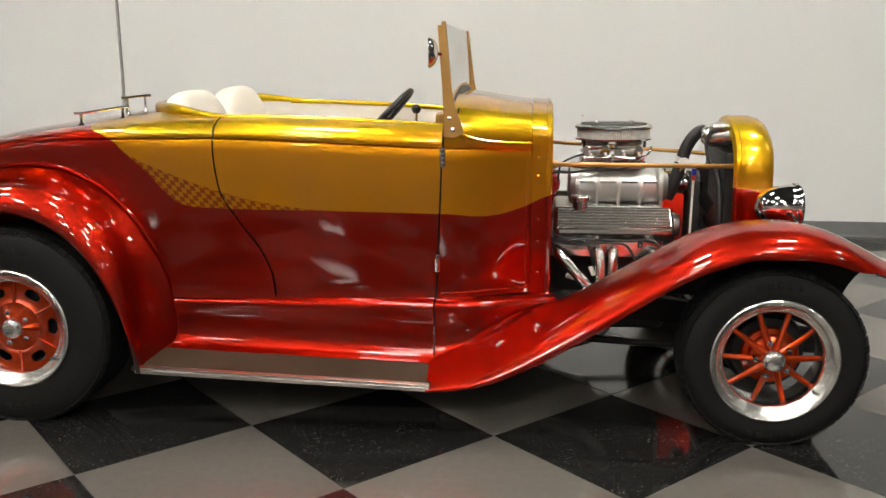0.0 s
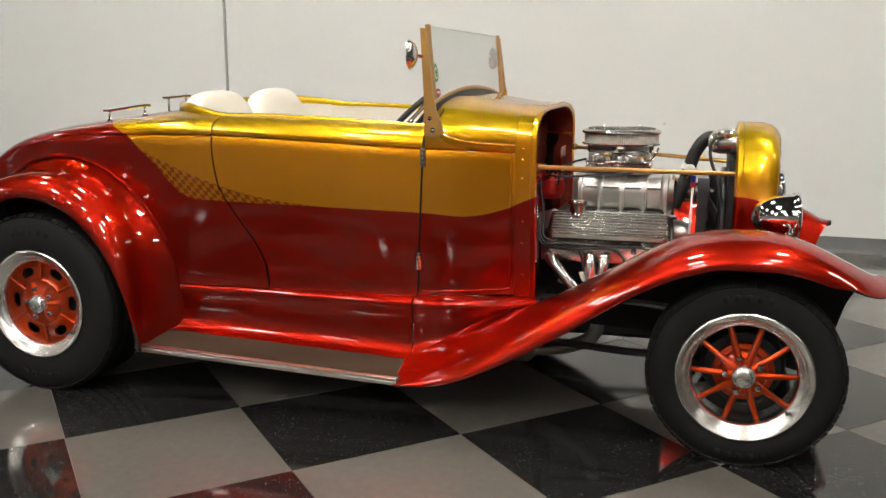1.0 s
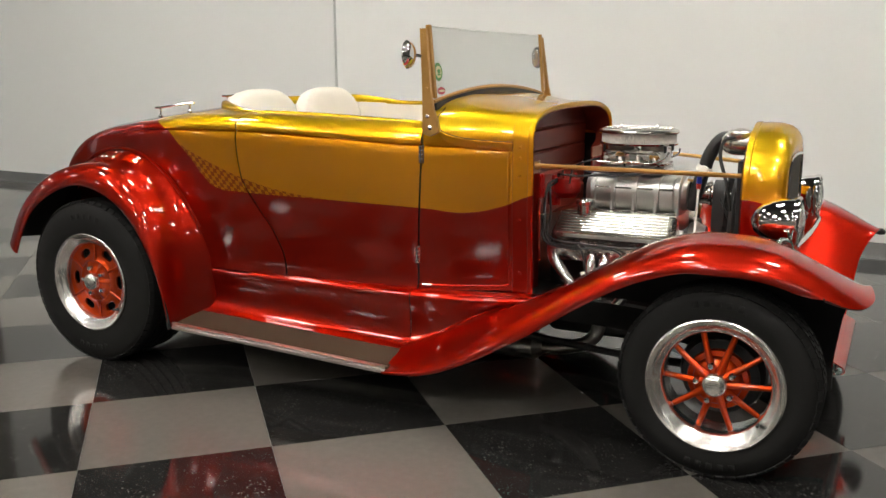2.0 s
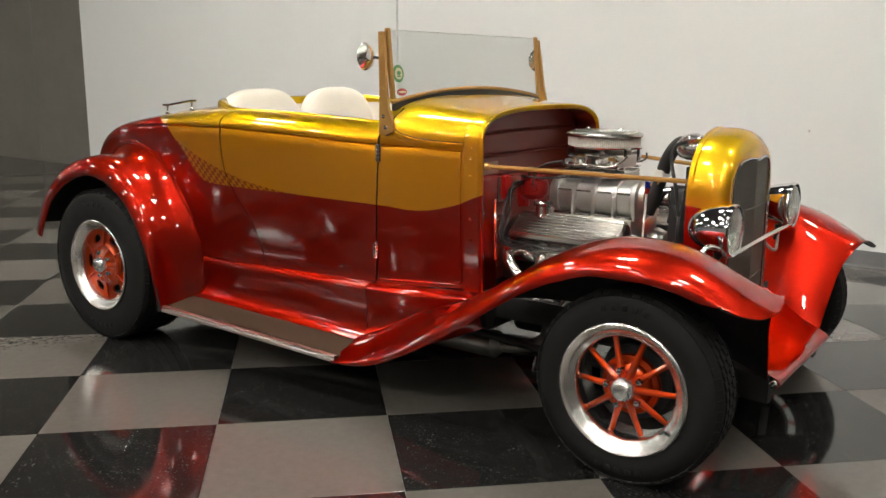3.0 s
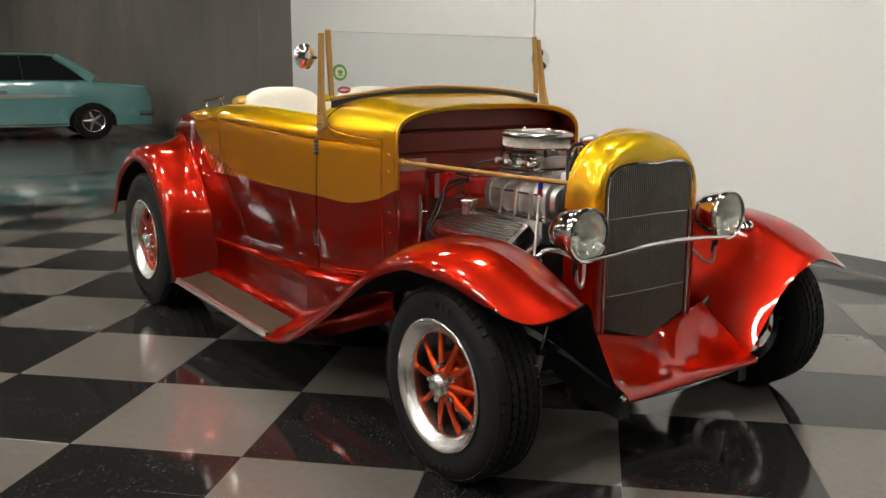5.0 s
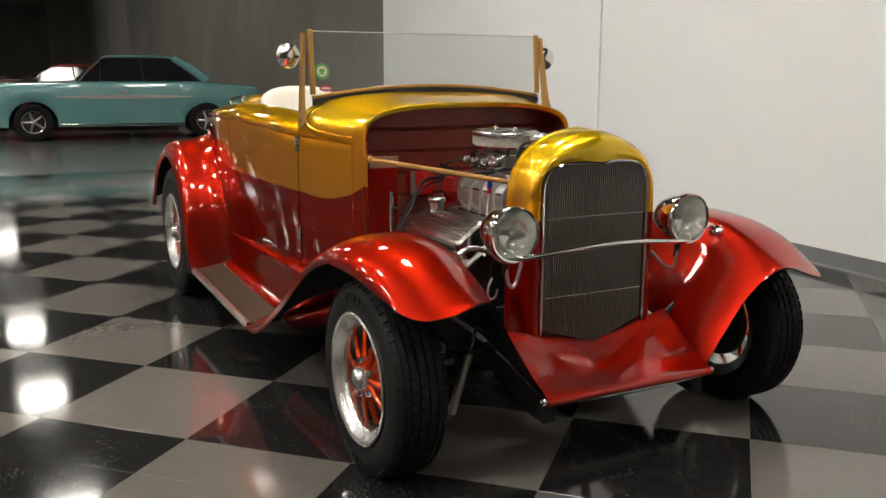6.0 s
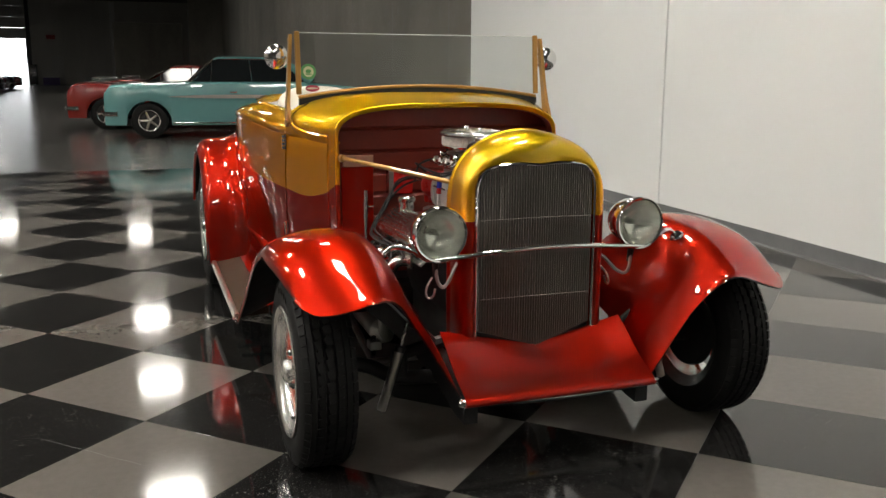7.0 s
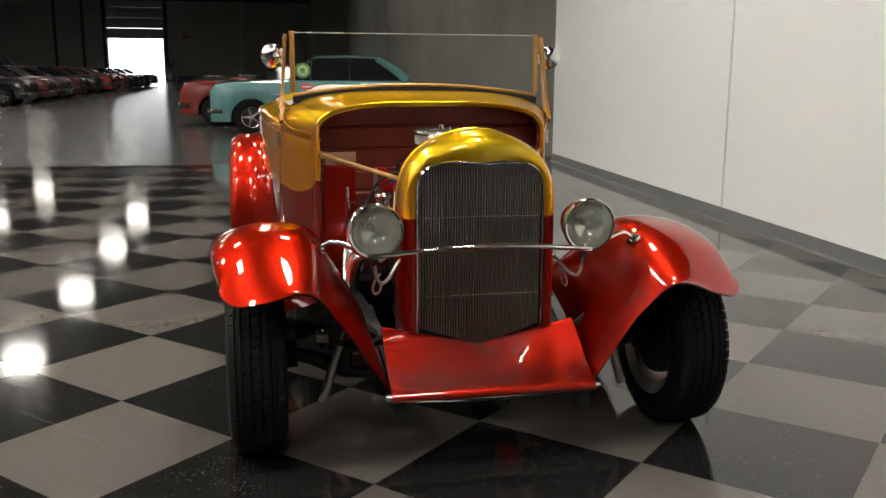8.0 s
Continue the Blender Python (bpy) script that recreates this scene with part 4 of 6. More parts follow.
def build_wheel(kind, x, z, R, rim, w, face):
    """One wheel of the car; its outer face looks towards -y and stands at y = face."""
    objs = {}
    y0 = 0.0
    objs["tyre"] = [(tyre_bm(R, rim, w, y0), "rubber", "black rubber tyre")]
    marks = []
    for a0 in (75, 255):
        for k in range(5):
            a = radians(a0 + k * 7.5)
            rr = rim + (R - rim) * 0.55
            marks.append((block(fresh(), (0.018, 0.0022, 0.020), Matrix.Rotation(-a, 4, "Y") @ pose(rr, -0.0075, 0, 0, 90, 0), 0.0006, 1), "rubber", ""))
    objs["tread"] = [(tread_bm(R, w, y0), "rubber", "")]
    objs["sidewall_mark"] = marks
    objs["rim"] = [(rim_bm(rim, w, y0, 0.055), "alloy", "polished alloy rim")]
    cap = lathe(fresh(), [(0.036, 0.045), (0.037, 0.006), (0.034, -0.004), (0.024, -0.012), (0.020, -0.013), (0.0, -0.014)], None, 28)
    objs["centre_cap"] = [(cap, "alloy", "")]
    nuts = []
    for k in range(5):
        a = 2 * math.pi * (k + 0.458) / 5
        nuts.append((lathe(fresh(), [(0.0115, 0.05), (0.0115, 0.016), (0.0085, 0.009), (0.0, 0.008)], pose(0.057 * math.cos(a), 0, 0.057 * math.sin(a)), 8), "chrome", ""))
    objs["lug_nut"] = nuts
    va = radians(-38)
    objs["valve_stem"] = [(tube(fresh(), [Vector(((rim - 0.030) * math.cos(va), 0.016, (rim - 0.030) * math.sin(va))), Vector(((rim - 0.032) * math.cos(va), -0.010, (rim - 0.032) * math.sin(va)))], [0.0055, 0.0045], 8), "hose", "")]
    if kind == "spoke":
        spokes = []
        for k in range(10):
            a = 2 * math.pi * k / 10
            d = Vector((math.cos(a), 0, math.sin(a)))
            b = fresh()
            tube(b, [d * 0.035 + Vector((0, 0.030, 0)), d * 0.09 + Vector((0, 0.036, 0)), d * (rim - 0.043) + Vector((0, 0.050, 0))], [0.0125, 0.0105, 0.0090], 8)
            spokes.append((b, "orange", ""))
        objs["spoke"] = spokes
        hub = lathe(fresh(), [(0.0, 0.032), (0.050, 0.036), (0.068, 0.042), (0.074, 0.050), (0.076, 0.060), (0.093, 0.064), (0.096, 0.070), (0.096, 0.080), (0.0, 0.082)], None, 36)
        objs["hub"] = [(hub, "orange", "candy orange hub with ten spokes")]
        disc = lathe(fresh(), [(0.0, 0.095), (0.105, 0.095), (0.118, 0.10), (0.118, 0.112), (0.0, 0.112)], None, 40)
        objs["brake_disc"] = [(disc, "under", "")]
    else:
        b = fresh()
        n = 192
        prof = [(0.030, 0.016), (0.06, 0.026), (0.082, 0.034), (0.088, 0.032), (0.094, 0.038), (0.104, 0.041), (0.112, 0.042), (0.117, 0.0425), (0.122, 0.043), (0.127, 0.0432), (0.132, 0.0436), (0.137, 0.044), (0.142, 0.044), (0.147, 0.044), (rim - 0.040, 0.040), (rim - 0.036, 0.048)]
        rows = []
        for r, y in prof:
            row = []
            for k in range(n):
                a = 2 * math.pi * k / n
                yy = y
                if 0.035 < r < 0.09:
                    c = abs(((a * 6 / (2 * math.pi)) % 1) - 0.5) * 2
                    yy -= 0.016 * max(0, (c - 0.62) / 0.38) ** 0.8 * (1 - (r - 0.035) / 0.06)
                row.append(Vector((r * math.cos(a), yy, r * math.sin(a))))
            rows.append(row)
        vs = grid(b, rows, closed=True)
        kill = []
        for f in b.faces:
            c = f.calc_center_median()
            r, a = math.hypot(c.x, c.z), math.atan2(c.z, c.x)
            u = abs(((a * 6 / (2 * math.pi) + 0.5) % 1) - 0.5)
            if ((r - 0.129) / 0.0165) ** 2 + (u * 2 * math.pi / 6 * 0.129 / 0.031) ** 4 < 1:
                kill.append(f)
        bmesh.ops.delete(b, geom=kill, context="FACES")
        bmesh.ops.solidify(b, geom=list(b.faces), thickness=-0.010)
        objs["wheel_centre"] = [(b, "orange", "candy orange slotted wheel centre with a star hub")]
        ribs = []
        for k in range(6):
            a = 2 * math.pi * (k + 0.5) / 6
            d = Vector((math.cos(a), 0, math.sin(a)))
            q = fresh()
            tube(q, [d * 0.088 + Vector((0, 0.034, 0)), d * 0.12 + Vector((0, 0.038, 0)), d * (rim - 0.042) + Vector((0, 0.040, 0))], [0.006, 0.0055, 0.004], 8)
            ribs.append((q, "orange", ""))
        objs["rib"] = ribs
        drum = lathe(fresh(), [(0.0, 0.085), (0.13, 0.085), (0.138, 0.09), (0.138, 0.15), (0.0, 0.15)], None, 40)
        objs["brake_drum"] = [(drum, "under", "")]
    return objs


def mount_wheels(kind, x, z, R, rim, w, face, spin):
    for side in (-1, 1):
        objs = build_wheel(kind, x, z, R, rim, w, face)
        tyre = None
        place = pose(x, -face, z) @ Matrix.Rotation(radians(spin), 4, "Y")
        for name, items in objs.items():
            for bm, mat, label in items:
                bmesh.ops.transform(bm, matrix=place, verts=bm.verts)
                if side > 0:
                    b2 = mirrored(bm)
                    bm.free()
                    bm = b2
                if tyre is None:
                    tyre = part("wheel", bm, mat, car, "black tyre on a polished rim with candy orange centre")
                else:
                    ob = part(name, bm, mat, tyre, label, 45)
                    if name == "tread":
                        tagged(ob, kind="stuff")


mount_wheels("spoke", 0.0, 0.299, 0.304, 0.200, 0.165, 0.812, 0)
mount_wheels("slot", -2.612, 0.350, 0.353, 0.204, 0.27, 0.848, 0)


# ---- radiator shell and grille ----
def outline(w, top, n=2.7, low=0.40, k=40, z0=0.80):
    """Half-round topped outline from the right foot over to the left, as y, z."""
    pts = [(-w, low + (z0 - low) * i / 10) for i in range(10)]
    for i in range(k + 1):
        a = math.pi * i / k
        c, s = math.cos(a), math.sin(a)
        pts.append((-w * math.copysign(abs(c) ** (2 / n), c), z0 + (top - z0) * abs(s) ** (2 / n)))
    return pts + [(w, low + (z0 - low) * i / 10) for i in range(9, -1, -1)]


def grille_x(y):
    return 0.098 + 0.020 * (1 - min(1, abs(y) / 0.207))


def shell_bm():
    bm = fresh()
    rows = []
    for x, w, top, n in ((-0.045, 0.246, 1.014, 2.4), (-0.037, 0.262, 1.039, 2.35), (-0.020, 0.263, 1.041, 2.35), (-0.017, 0.260, 1.037, 2.35), (0.010, 0.262, 1.039, 2.35), (0.045, 0.262, 1.037, 2.35), (0.072, 0.259, 1.028, 2.4), (0.090, 0.252, 1.012, 2.5), (0.100, 0.243, 0.992, 2.7), (0.104, 0.232, 0.971, 3.1)):
        o = outline(w, top, n, 0.345)
        rows.append([Vector((x + 0.018 * (1 - min(1, abs(y) / 0.25)) * max(0, x) / 0.1, y, z + 0.010 * (1 - min(1, abs(y) / 0.12)) * (1 if z > 0.9 else 0))) for y, z in o])
    for d, w, top, n in ((0.0, 0.219, 0.952, 4.2), (-0.006, 0.213, 0.947, 4.4), (-0.022, 0.209, 0.944, 4.5)):
        rows.append([Vector((grille_x(y) + 0.006 + d, y, z - 0.006 * (1 - min(1, abs(y) / 0.05)) * (1 if z > 0.9 else 0))) for y, z in outline(w, top, n, 0.345)])
    grid(bm, rows)
    return bm


shell = part("radiator_shell", shell_bm(), "shell_paint", car, "gold-topped red radiator shell", 50)
rimrow = [Vector((grille_x(y) + 0.007, y, z - 0.006 * (1 - min(1, abs(y) / 0.05)) * (1 if z > 0.9 else 0))) for y, z in outline(0.211, 0.946, 4.4, 0.385)]
part("grille_frame", tube(fresh(), rimrow, 0.0045, 6), "chrome", shell, "thin bright grille frame")
grille = part("grille_backing", thicken((lambda b: (grid(b, [[Vector((grille_x(y) - 0.022, y, z)) for y in np.linspace(-0.21, 0.21, 13)] for z in (0.33, 0.94)]), b)[1])(fresh()), 0.003), "radiator", car, "dark V-shaped grille of fine upright bars")
for i in range(47):
    y = -0.2 + 0.4 * i / 46
    top = 0.941 - (0.030 * max(0, (abs(y) - 0.165) / 0.035) ** 2)
    low = 0.338 + 0.062 * abs(y) / 0.207
    b = block(fresh(), (0.012, 0.0038, top - low), pose(grille_x(y) - 0.004, y, (top + low) / 2), 0.0012, 1)
    part("grille_bar", b, "bar", grille)
for z in (0.765, 0.505):
    part("cross_wire", tube(fresh(), [(grille_x(y) + 0.004, y, z + 0.006 * (1 - abs(y) / 0.2)) for y in np.linspace(-0.2, 0.2, 9)], 0.0016, 6), "bar", grille)

radiator = part("radiator", block(fresh(), (0.075, 0.40, 0.53), pose(-0.030, 0, 0.655), 0.008), "radiator", car, "black radiator core behind the shell")
part("top_tank", block(fresh(), (0.070, 0.26, 0.05), pose(-0.020, 0, 0.955), 0.02, 3), "black", radiator)
neck = lathe(fresh(), [(0.0, -0.05), (0.026, -0.05), (0.030, -0.045), (0.030, 0.0), (0.036, 0.004), (0.036, 0.02), (0.030, 0.024), (0.030, 0.06), (0.0, 0.06)], pose(-0.070, -0.085, 0.985, 0, 0, 75), 20)
part("filler_body", lathe(fresh(), [(0.0, -0.075), (0.030, -0.072), (0.040, -0.055), (0.044, -0.03), (0.044, 0.03), (0.038, 0.055), (0.024, 0.07), (0.0, 0.074)], pose(-0.072, -0.09, 0.975, 0, 20, 80), 22), "alloy", radiator)
part("filler_neck", neck, "alloy", radiator, "chrome filler neck and cap")
cap = lathe(fresh(), [(0.0, -0.01), (0.040, -0.01), (0.045, 0.000), (0.045, 0.008), (0.040, 0.014), (0.022, 0.020), (0.010, 0.024), (0.0, 0.025)], pose(-0.078, -0.100, 1.005, 90), 24)
part("filler_cap", cap, "alloy", radiator)
fan = part("fan", lathe(fresh(), [(0.0, -0.02), (0.045, -0.02), (0.05, -0.012), (0.05, 0.03), (0.0, 0.03)], pose(-0.115, 0, 0.66, 0, 0, 90), 20), "black", car, "black cooling fan behind the radiator")
for k in range(6):
    bl = block(fresh(), (0.006, 0.075, 0.125), pose(-0.115, 0, 0.66) @ Matrix.Rotation(2 * math.pi * k / 6, 4, "X") @ pose(0, 0, 0.115, 0, 0, 28), 0.002, 1)
    part("fan_blade", bl, "black", fan)
part("fan_shroud", tube(fresh(), [(-0.078, 0.20 * math.cos(a), 0.66 + 0.20 * math.sin(a)) for a in np.linspace(0, 2 * math.pi, 33)], 0.014, 8), "black", radiator)
part("overflow_pipe", tube(fresh(), [(-0.09, -0.135, 1.0), (-0.125, -0.15, 0.985), (-0.135, -0.16, 0.93), (-0.105, -0.185, 0.84), (-0.085, -0.20, 0.74)], 0.0065, 8, 24), "hose", radiator)
part("upper_hose", tube(fresh(), [(-0.10, -0.055, 0.992), (-0.150, -0.055, 0.985), (-0.190, -0.055, 0.93), (-0.212, -0.055, 0.86), (-0.232, -0.055, 0.79), (-0.26, -0.05, 0.72)], 0.025, 14, 30), "hose", radiator, "thick black radiator hose")


def stay():
    b = fresh()
    tube(b, [(-0.720, -0.450, 0.899), (-0.700, -0.443, 0.898), (-0.05, -0.231, 0.872), (-0.030, -0.224, 0.871)], 0.0085, 10)
    lathe(b, [(0.0, -0.012), (0.013, -0.012), (0.015, -0.008), (0.015, 0.006), (0.0, 0.008)], pose(-0.722, -0.452, 0.899, 0, 0, -60), 12)
    lathe(b, [(0.0, -0.014), (0.012, -0.012), (0.014, 0.0), (0.014, 0.012), (0.0, 0.012)], pose(-0.028, -0.230, 0.871), 12)
    return b


pair("radiator_stay", stay, "brass", car, "gold-painted stay rod from firewall to radiator")

# ---- front apron and frame horns ----
def apron():
    bm = fresh()
    rows = []
    for y in np.linspace(-0.328, 0.328, 41):
        u = 1 - abs(y) / 0.328
        side = max(0, 1 - (0.328 - abs(y)) / 0.10)
        rows.append(spline([(0.085 + 0.030 * u, y, 0.408 - 0.066 * u), (0.100 + 0.030 * u, y, 0.400 - 0.066 * u), (0.165 + 0.02 * u, y, 0.345 - 0.030 * u + 0.012 * side), (0.24 + 0.01 * u, y, 0.298 - 0.012 * u + 0.006 * side),
                            (0.318, y, 0.266), (0.334, y, 0.256), (0.339, y, 0.244), (0.330, y, 0.234), (0.305, y, 0.232)], 30))
    grid(bm, rows)
    return thicken(bm, 0.003)


part("front_apron", apron(), "red", car, "candy red valance below the grille")
part("spreader_bar", tube(fresh(), [(0.312, -0.325, 0.240), (0.318, 0, 0.232), (0.312, 0.325, 0.240)], 0.013, 12, 9), "chrome", car, "chrome bar under the valance")
for s in (-1, 1):
    part("horn_bolt", lathe(fresh(), [(0.0, -0.012), (0.010, -0.010), (0.013, -0.004), (0.013, 0.01), (0.0, 0.01)], pose(0.318, s * 0.336, 0.247, 0, 0, 180 if s > 0 else 0), 12), "chrome", car)


# ---- headlamps ----
def lamp_parts(s):
    # local -y looks forward
    at = Matrix.Translation((0.165, s * 0.352, 0.739)) @ Matrix.Rotation(radians(90), 4, "Z")
    bowl = lathe(fresh(), [(0.0818, 0.006), (0.0837, 0.018), (0.0818, 0.042), (0.0744, 0.080), (0.0595, 0.115), (0.0391, 0.140), (0.0167, 0.151), (0.0, 0.153)], at, 40)
    head = part("headlamp", bowl, "chrome", car, "round chrome headlamp with a clear glass lens")
    part("rim", lathe(fresh(), [(0.0791, -0.002), (0.0846, -0.004), (0.0888, 0.002), (0.0897, 0.010), (0.0865, 0.018), (0.0818, 0.018)], at, 40), "chrome", head)
    part("reflector", lathe(fresh(), [(0.0800, 0.006), (0.0725, 0.026), (0.0539, 0.050), (0.0279, 0.062), (0.0112, 0.066), (0.0, 0.066)], at, 36), "dish", head)
    part("bulb", lathe(fresh(), [(0.0, 0.022), (0.0074, 0.024), (0.0102, 0.034), (0.0084, 0.050), (0.0112, 0.056), (0.0112, 0.062)], at, 14), "chrome", head)
    lens = part("lens", lathe(fresh(), [(0.0, -0.017), (0.0279, -0.0145), (0.0577, -0.007), (0.0800, 0.003), (0.0800, 0.0065), (0.0577, -0.0035), (0.0279, -0.011), (0.0, -0.0135)], at, 36), "lens", head, "clear ribbed glass lens")
    lens.visible_shadow = False
    part("mount", tube(fresh(), [(0.115, s * 0.352, 0.660), (0.112, s * 0.352, 0.640), (0.105, s * 0.350, 0.600)], [0.016, 0.011, 0.009], 10), "black", head)


for s in (-1, 1):
    lamp_parts(s)
barpts = [(0.115, -0.520, 0.684), (0.125, -0.487, 0.703), (0.145, -0.430, 0.690), (0.152, -0.390, 0.662), (0.168, -0.300, 0.666), (0.185, -0.16, 0.680), (0.190, 0, 0.686)]
barpts += [(x, -y, z) for x, y, z in reversed(barpts[:-1])]
lamp_bar = part("headlamp_bar", tube(fresh(), barpts, 0.0085, 12, 70), "chrome", car, "curved chrome headlamp bar in front of the grille")
for s in (-1, 1):
    fb = lathe(fresh(), [(0.0, -0.010), (0.016, -0.010), (0.024, -0.004), (0.026, 0.004), (0.0, 0.008)], pose(0.115, s * 0.528, 0.680, 60 * -s, 0, 0), 16)
    part("fender_foot", fb, "chrome", lamp_bar)
    part("lower_bracket", tube(fresh(), [(0.045, s * 0.245, 0.630), (0.07, s * 0.27, 0.615), (0.10, s * 0.305, 0.572), (0.115, s * 0.330, 0.562), (0.115, s * 0.346, 0.585), (0.112, s * 0.352, 0.645)], 0.006, 8, 30), "cast", lamp_bar)

# ---- engine ----
engine = part("engine", block(fresh(), (0.50, 0.36, 0.26), pose(-0.52, 0, 0.49), 0.02), "black", car, "polished V8 engine with a supercharger")
part("intake_manifold", block(fresh(), (0.42, 0.26, 0.09), pose(-0.50, 0, 0.655), 0.02), "cast", engine)
part("bell_housing", lathe(fresh(), [(0.0, 0.0), (0.17, 0.0), (0.18, 0.02), (0.14, 0.16), (0.0, 0.16)], pose(-0.72, 0, 0.50, 0, 0, 90), 28), "cast", engine)
# Oil pan widened to block light passing under the engine.
part("oil_pan", block(fresh(), (0.52, 0.34, 0.20), pose(-0.52, 0, 0.30), 0.04, 3), "black", engine)


def rounded(cx, hw, z0, z1, k=24, n=3.2):
    return [Vector((cx, hw * math.copysign(abs(math.cos(a)) ** (2 / n), math.cos(a)), (z0 + z1) / 2 + (z1 - z0) / 2 * math.copysign(abs(math.sin(a)) ** (2 / n), math.sin(a)))) for a in np.linspace(0, 2 * math.pi, k, endpoint=False)]


sc = fresh()
prof = [(-0.652, 0.090, 0.715, 0.815), (-0.648, 0.112, 0.698, 0.833), (-0.632, 0.115, 0.694, 0.836)]
for x0 in (-0.628, -0.548, -0.463, -0.378):
    prof += [(x0, 0.118, 0.693, 0.838), (x0 + 0.016, 0.118, 0.693, 0.838), (x0 + 0.018, 0.112, 0.697, 0.833)]
    prof += [(x0 + 0.066, 0.112, 0.697, 0.833)]
prof += [(-0.300, 0.122, 0.690, 0.842), (-0.285, 0.122, 0.690, 0.842), (-0.280, 0.105, 0.705, 0.828), (-0.262, 0.095, 0.712, 0.822)]
vs = grid(sc, [rounded(x, w, a, b) for x, w, a, b in prof], closed=True)
sc.faces.new(vs[0])
sc.faces.new(vs[-1])
blower = part("supercharger", sc, "satin_alloy", engine, "polished ribbed supercharger case")
for s in (-1, 1):
    for i in range(4):
        cx = -0.585 + i * 0.0845
        part("side_web", block(fresh(), (0.012, 0.012, 0.085), pose(cx + 0.042, s * 0.114, 0.735), 0.003, 1), "satin_alloy", blower)
        part("side_rail", block(fresh(), (0.078, 0.014, 0.012), pose(cx, s * 0.116, 0.700), 0.003, 1), "polished", blower)
        part("top_rail", block(fresh(), (0.078, 0.010, 0.008), pose(cx, s * 0.110, 0.790), 0.003, 1), "polished", blower)
snout = lathe(fresh(), [(0.0, 0.0), (0.062, 0.0), (0.064, -0.008), (0.050, -0.016), (0.043, -0.024), (0.043, -0.075), (0.048, -0.078), (0.048, -0.086), (0.036, -0.090), (0.036, -0.100),
                        (0.046, -0.102), (0.050, -0.104), (0.045, -0.110), (0.050, -0.115), (0.045, -0.120), (0.050, -0.125), (0.045, -0.130), (0.048, -0.136), (0.022, -0.138), (0.018, -0.160), (0.0, -0.160)], pose(-0.272, 0, 0.775, 0, 0, 90), 36)
part("snout_pulley", snout, "polished", engine, "polished snout with a grooved pulley")
belt = [Vector((-0.152, 0.052 * math.cos(a), 0.775 + 0.052 * math.sin(a))) for a in np.linspace(0, math.pi, 13)] + [Vector((-0.152, 0.075 * math.cos(a), 0.46 + 0.075 * math.sin(a))) for a in np.linspace(math.pi, 2 * math.pi, 13)]
bb = fresh()
grid(bb, [[p + Vector((-0.022, 0, 0)), p + Vector((0.022, 0, 0))] for p in belt], loop=True)
part("drive_belt", thicken(bb, 0.005), "hose", engine)
part("crank_pulley", lathe(fresh(), [(0.0, 0.0), (0.072, 0.0), (0.075, 0.006), (0.068, 0.02), (0.075, 0.04), (0.072, 0.046), (0.0, 0.046)], pose(-0.174, 0, 0.46, 0, 0, -90), 30), "black", engine)
part("water_pump", lathe(fresh(), [(0.0, 0.0), (0.055, 0.0), (0.06, 0.02), (0.045, 0.06), (0.0, 0.06)], pose(-0.26, 0, 0.60, 0, 0, -90), 24), "cast", engine)


def valve_cover(s):
    m = pose(-0.488, s * 0.246, 0.636, -36 * s, 0, 0)
    b = fresh()
    block(b, (0.455, 0.145, 0.092), m, 0.024, 3)
    cover = part("valve_cover", b, "polished", engine, "polished finned valve cover")
    for k in range(7):
        part("fin", block(fresh(), (0.425, 0.007, 0.012), m @ pose(0, -0.045 + k * 0.015, 0.048), 0.002, 1), "polished", cover)
    for dx in (-0.13, 0.10):
        part("hold_down", block(fresh(), (0.020, 0.030, 0.022), m @ pose(dx, s * 0.078, -0.010), 0.004, 1), "black", cover)
        part("bolt", lathe(fresh(), [(0.0, 0.012), (0.006, 0.010), (0.006, -0.01)], m @ pose(dx, s * 0.088, -0.006, 0, 0, 180 if s < 0 else 0), 8), "chrome", cover)
    part("flange", block(fresh(), (0.47, 0.165, 0.012), m @ pose(0, 0, -0.046), 0.003, 1), "cast", cover)


for s in (-1, 1):
    valve_cover(s)
part("breather", lathe(fresh(), [(0.0, 0.0), (0.031, 0.0), (0.033, 0.004), (0.033, 0.010), (0.030, 0.014), (0.030, 0.042), (0.037, 0.046), (0.038, 0.058), (0.033, 0.065), (0.0, 0.068)], pose(-0.612, -0.225, 0.690, 90), 26), "polished", engine, "chrome oil breather")

# carburettors and air cleaner
for cx in (-0.545, -0.415):
    carb = part("carburettor", block(fresh(), (0.105, 0.13, 0.050), pose(cx, 0, 0.905), 0.008), "cast", engine, "dull metal carburettor")
    part("base_flange", block(fresh(), (0.125, 0.15, 0.014), pose(cx, 0, 0.866), 0.004, 1), "polished", carb)
    for s in (-1, 1):
        part("float_bowl", block(fresh(), (0.075, 0.035, 0.040), pose(cx, s * 0.082, 0.900), 0.008), "polished", carb)
        part("throttle_shaft", tube(fresh(), [(cx - 0.06, s * 0.07, 0.880), (cx + 0.06, s * 0.07, 0.880)], 0.004, 6), "chrome", carb)
        part("choke_pod", lathe(fresh(), [(0.0, -0.014), (0.018, -0.014), (0.020, -0.008), (0.020, 0.008), (0.0, 0.01)], pose(cx + 0.03, s * 0.105, 0.915, 0, 0, 0 if s < 0 else 180), 14), "chrome", carb)
    part("air_horn", lathe(fresh(), [(0.050, 0.0), (0.052, 0.004), (0.052, 0.030), (0.046, 0.030)], pose(cx, 0, 0.930, 90), 20), "cast", carb)
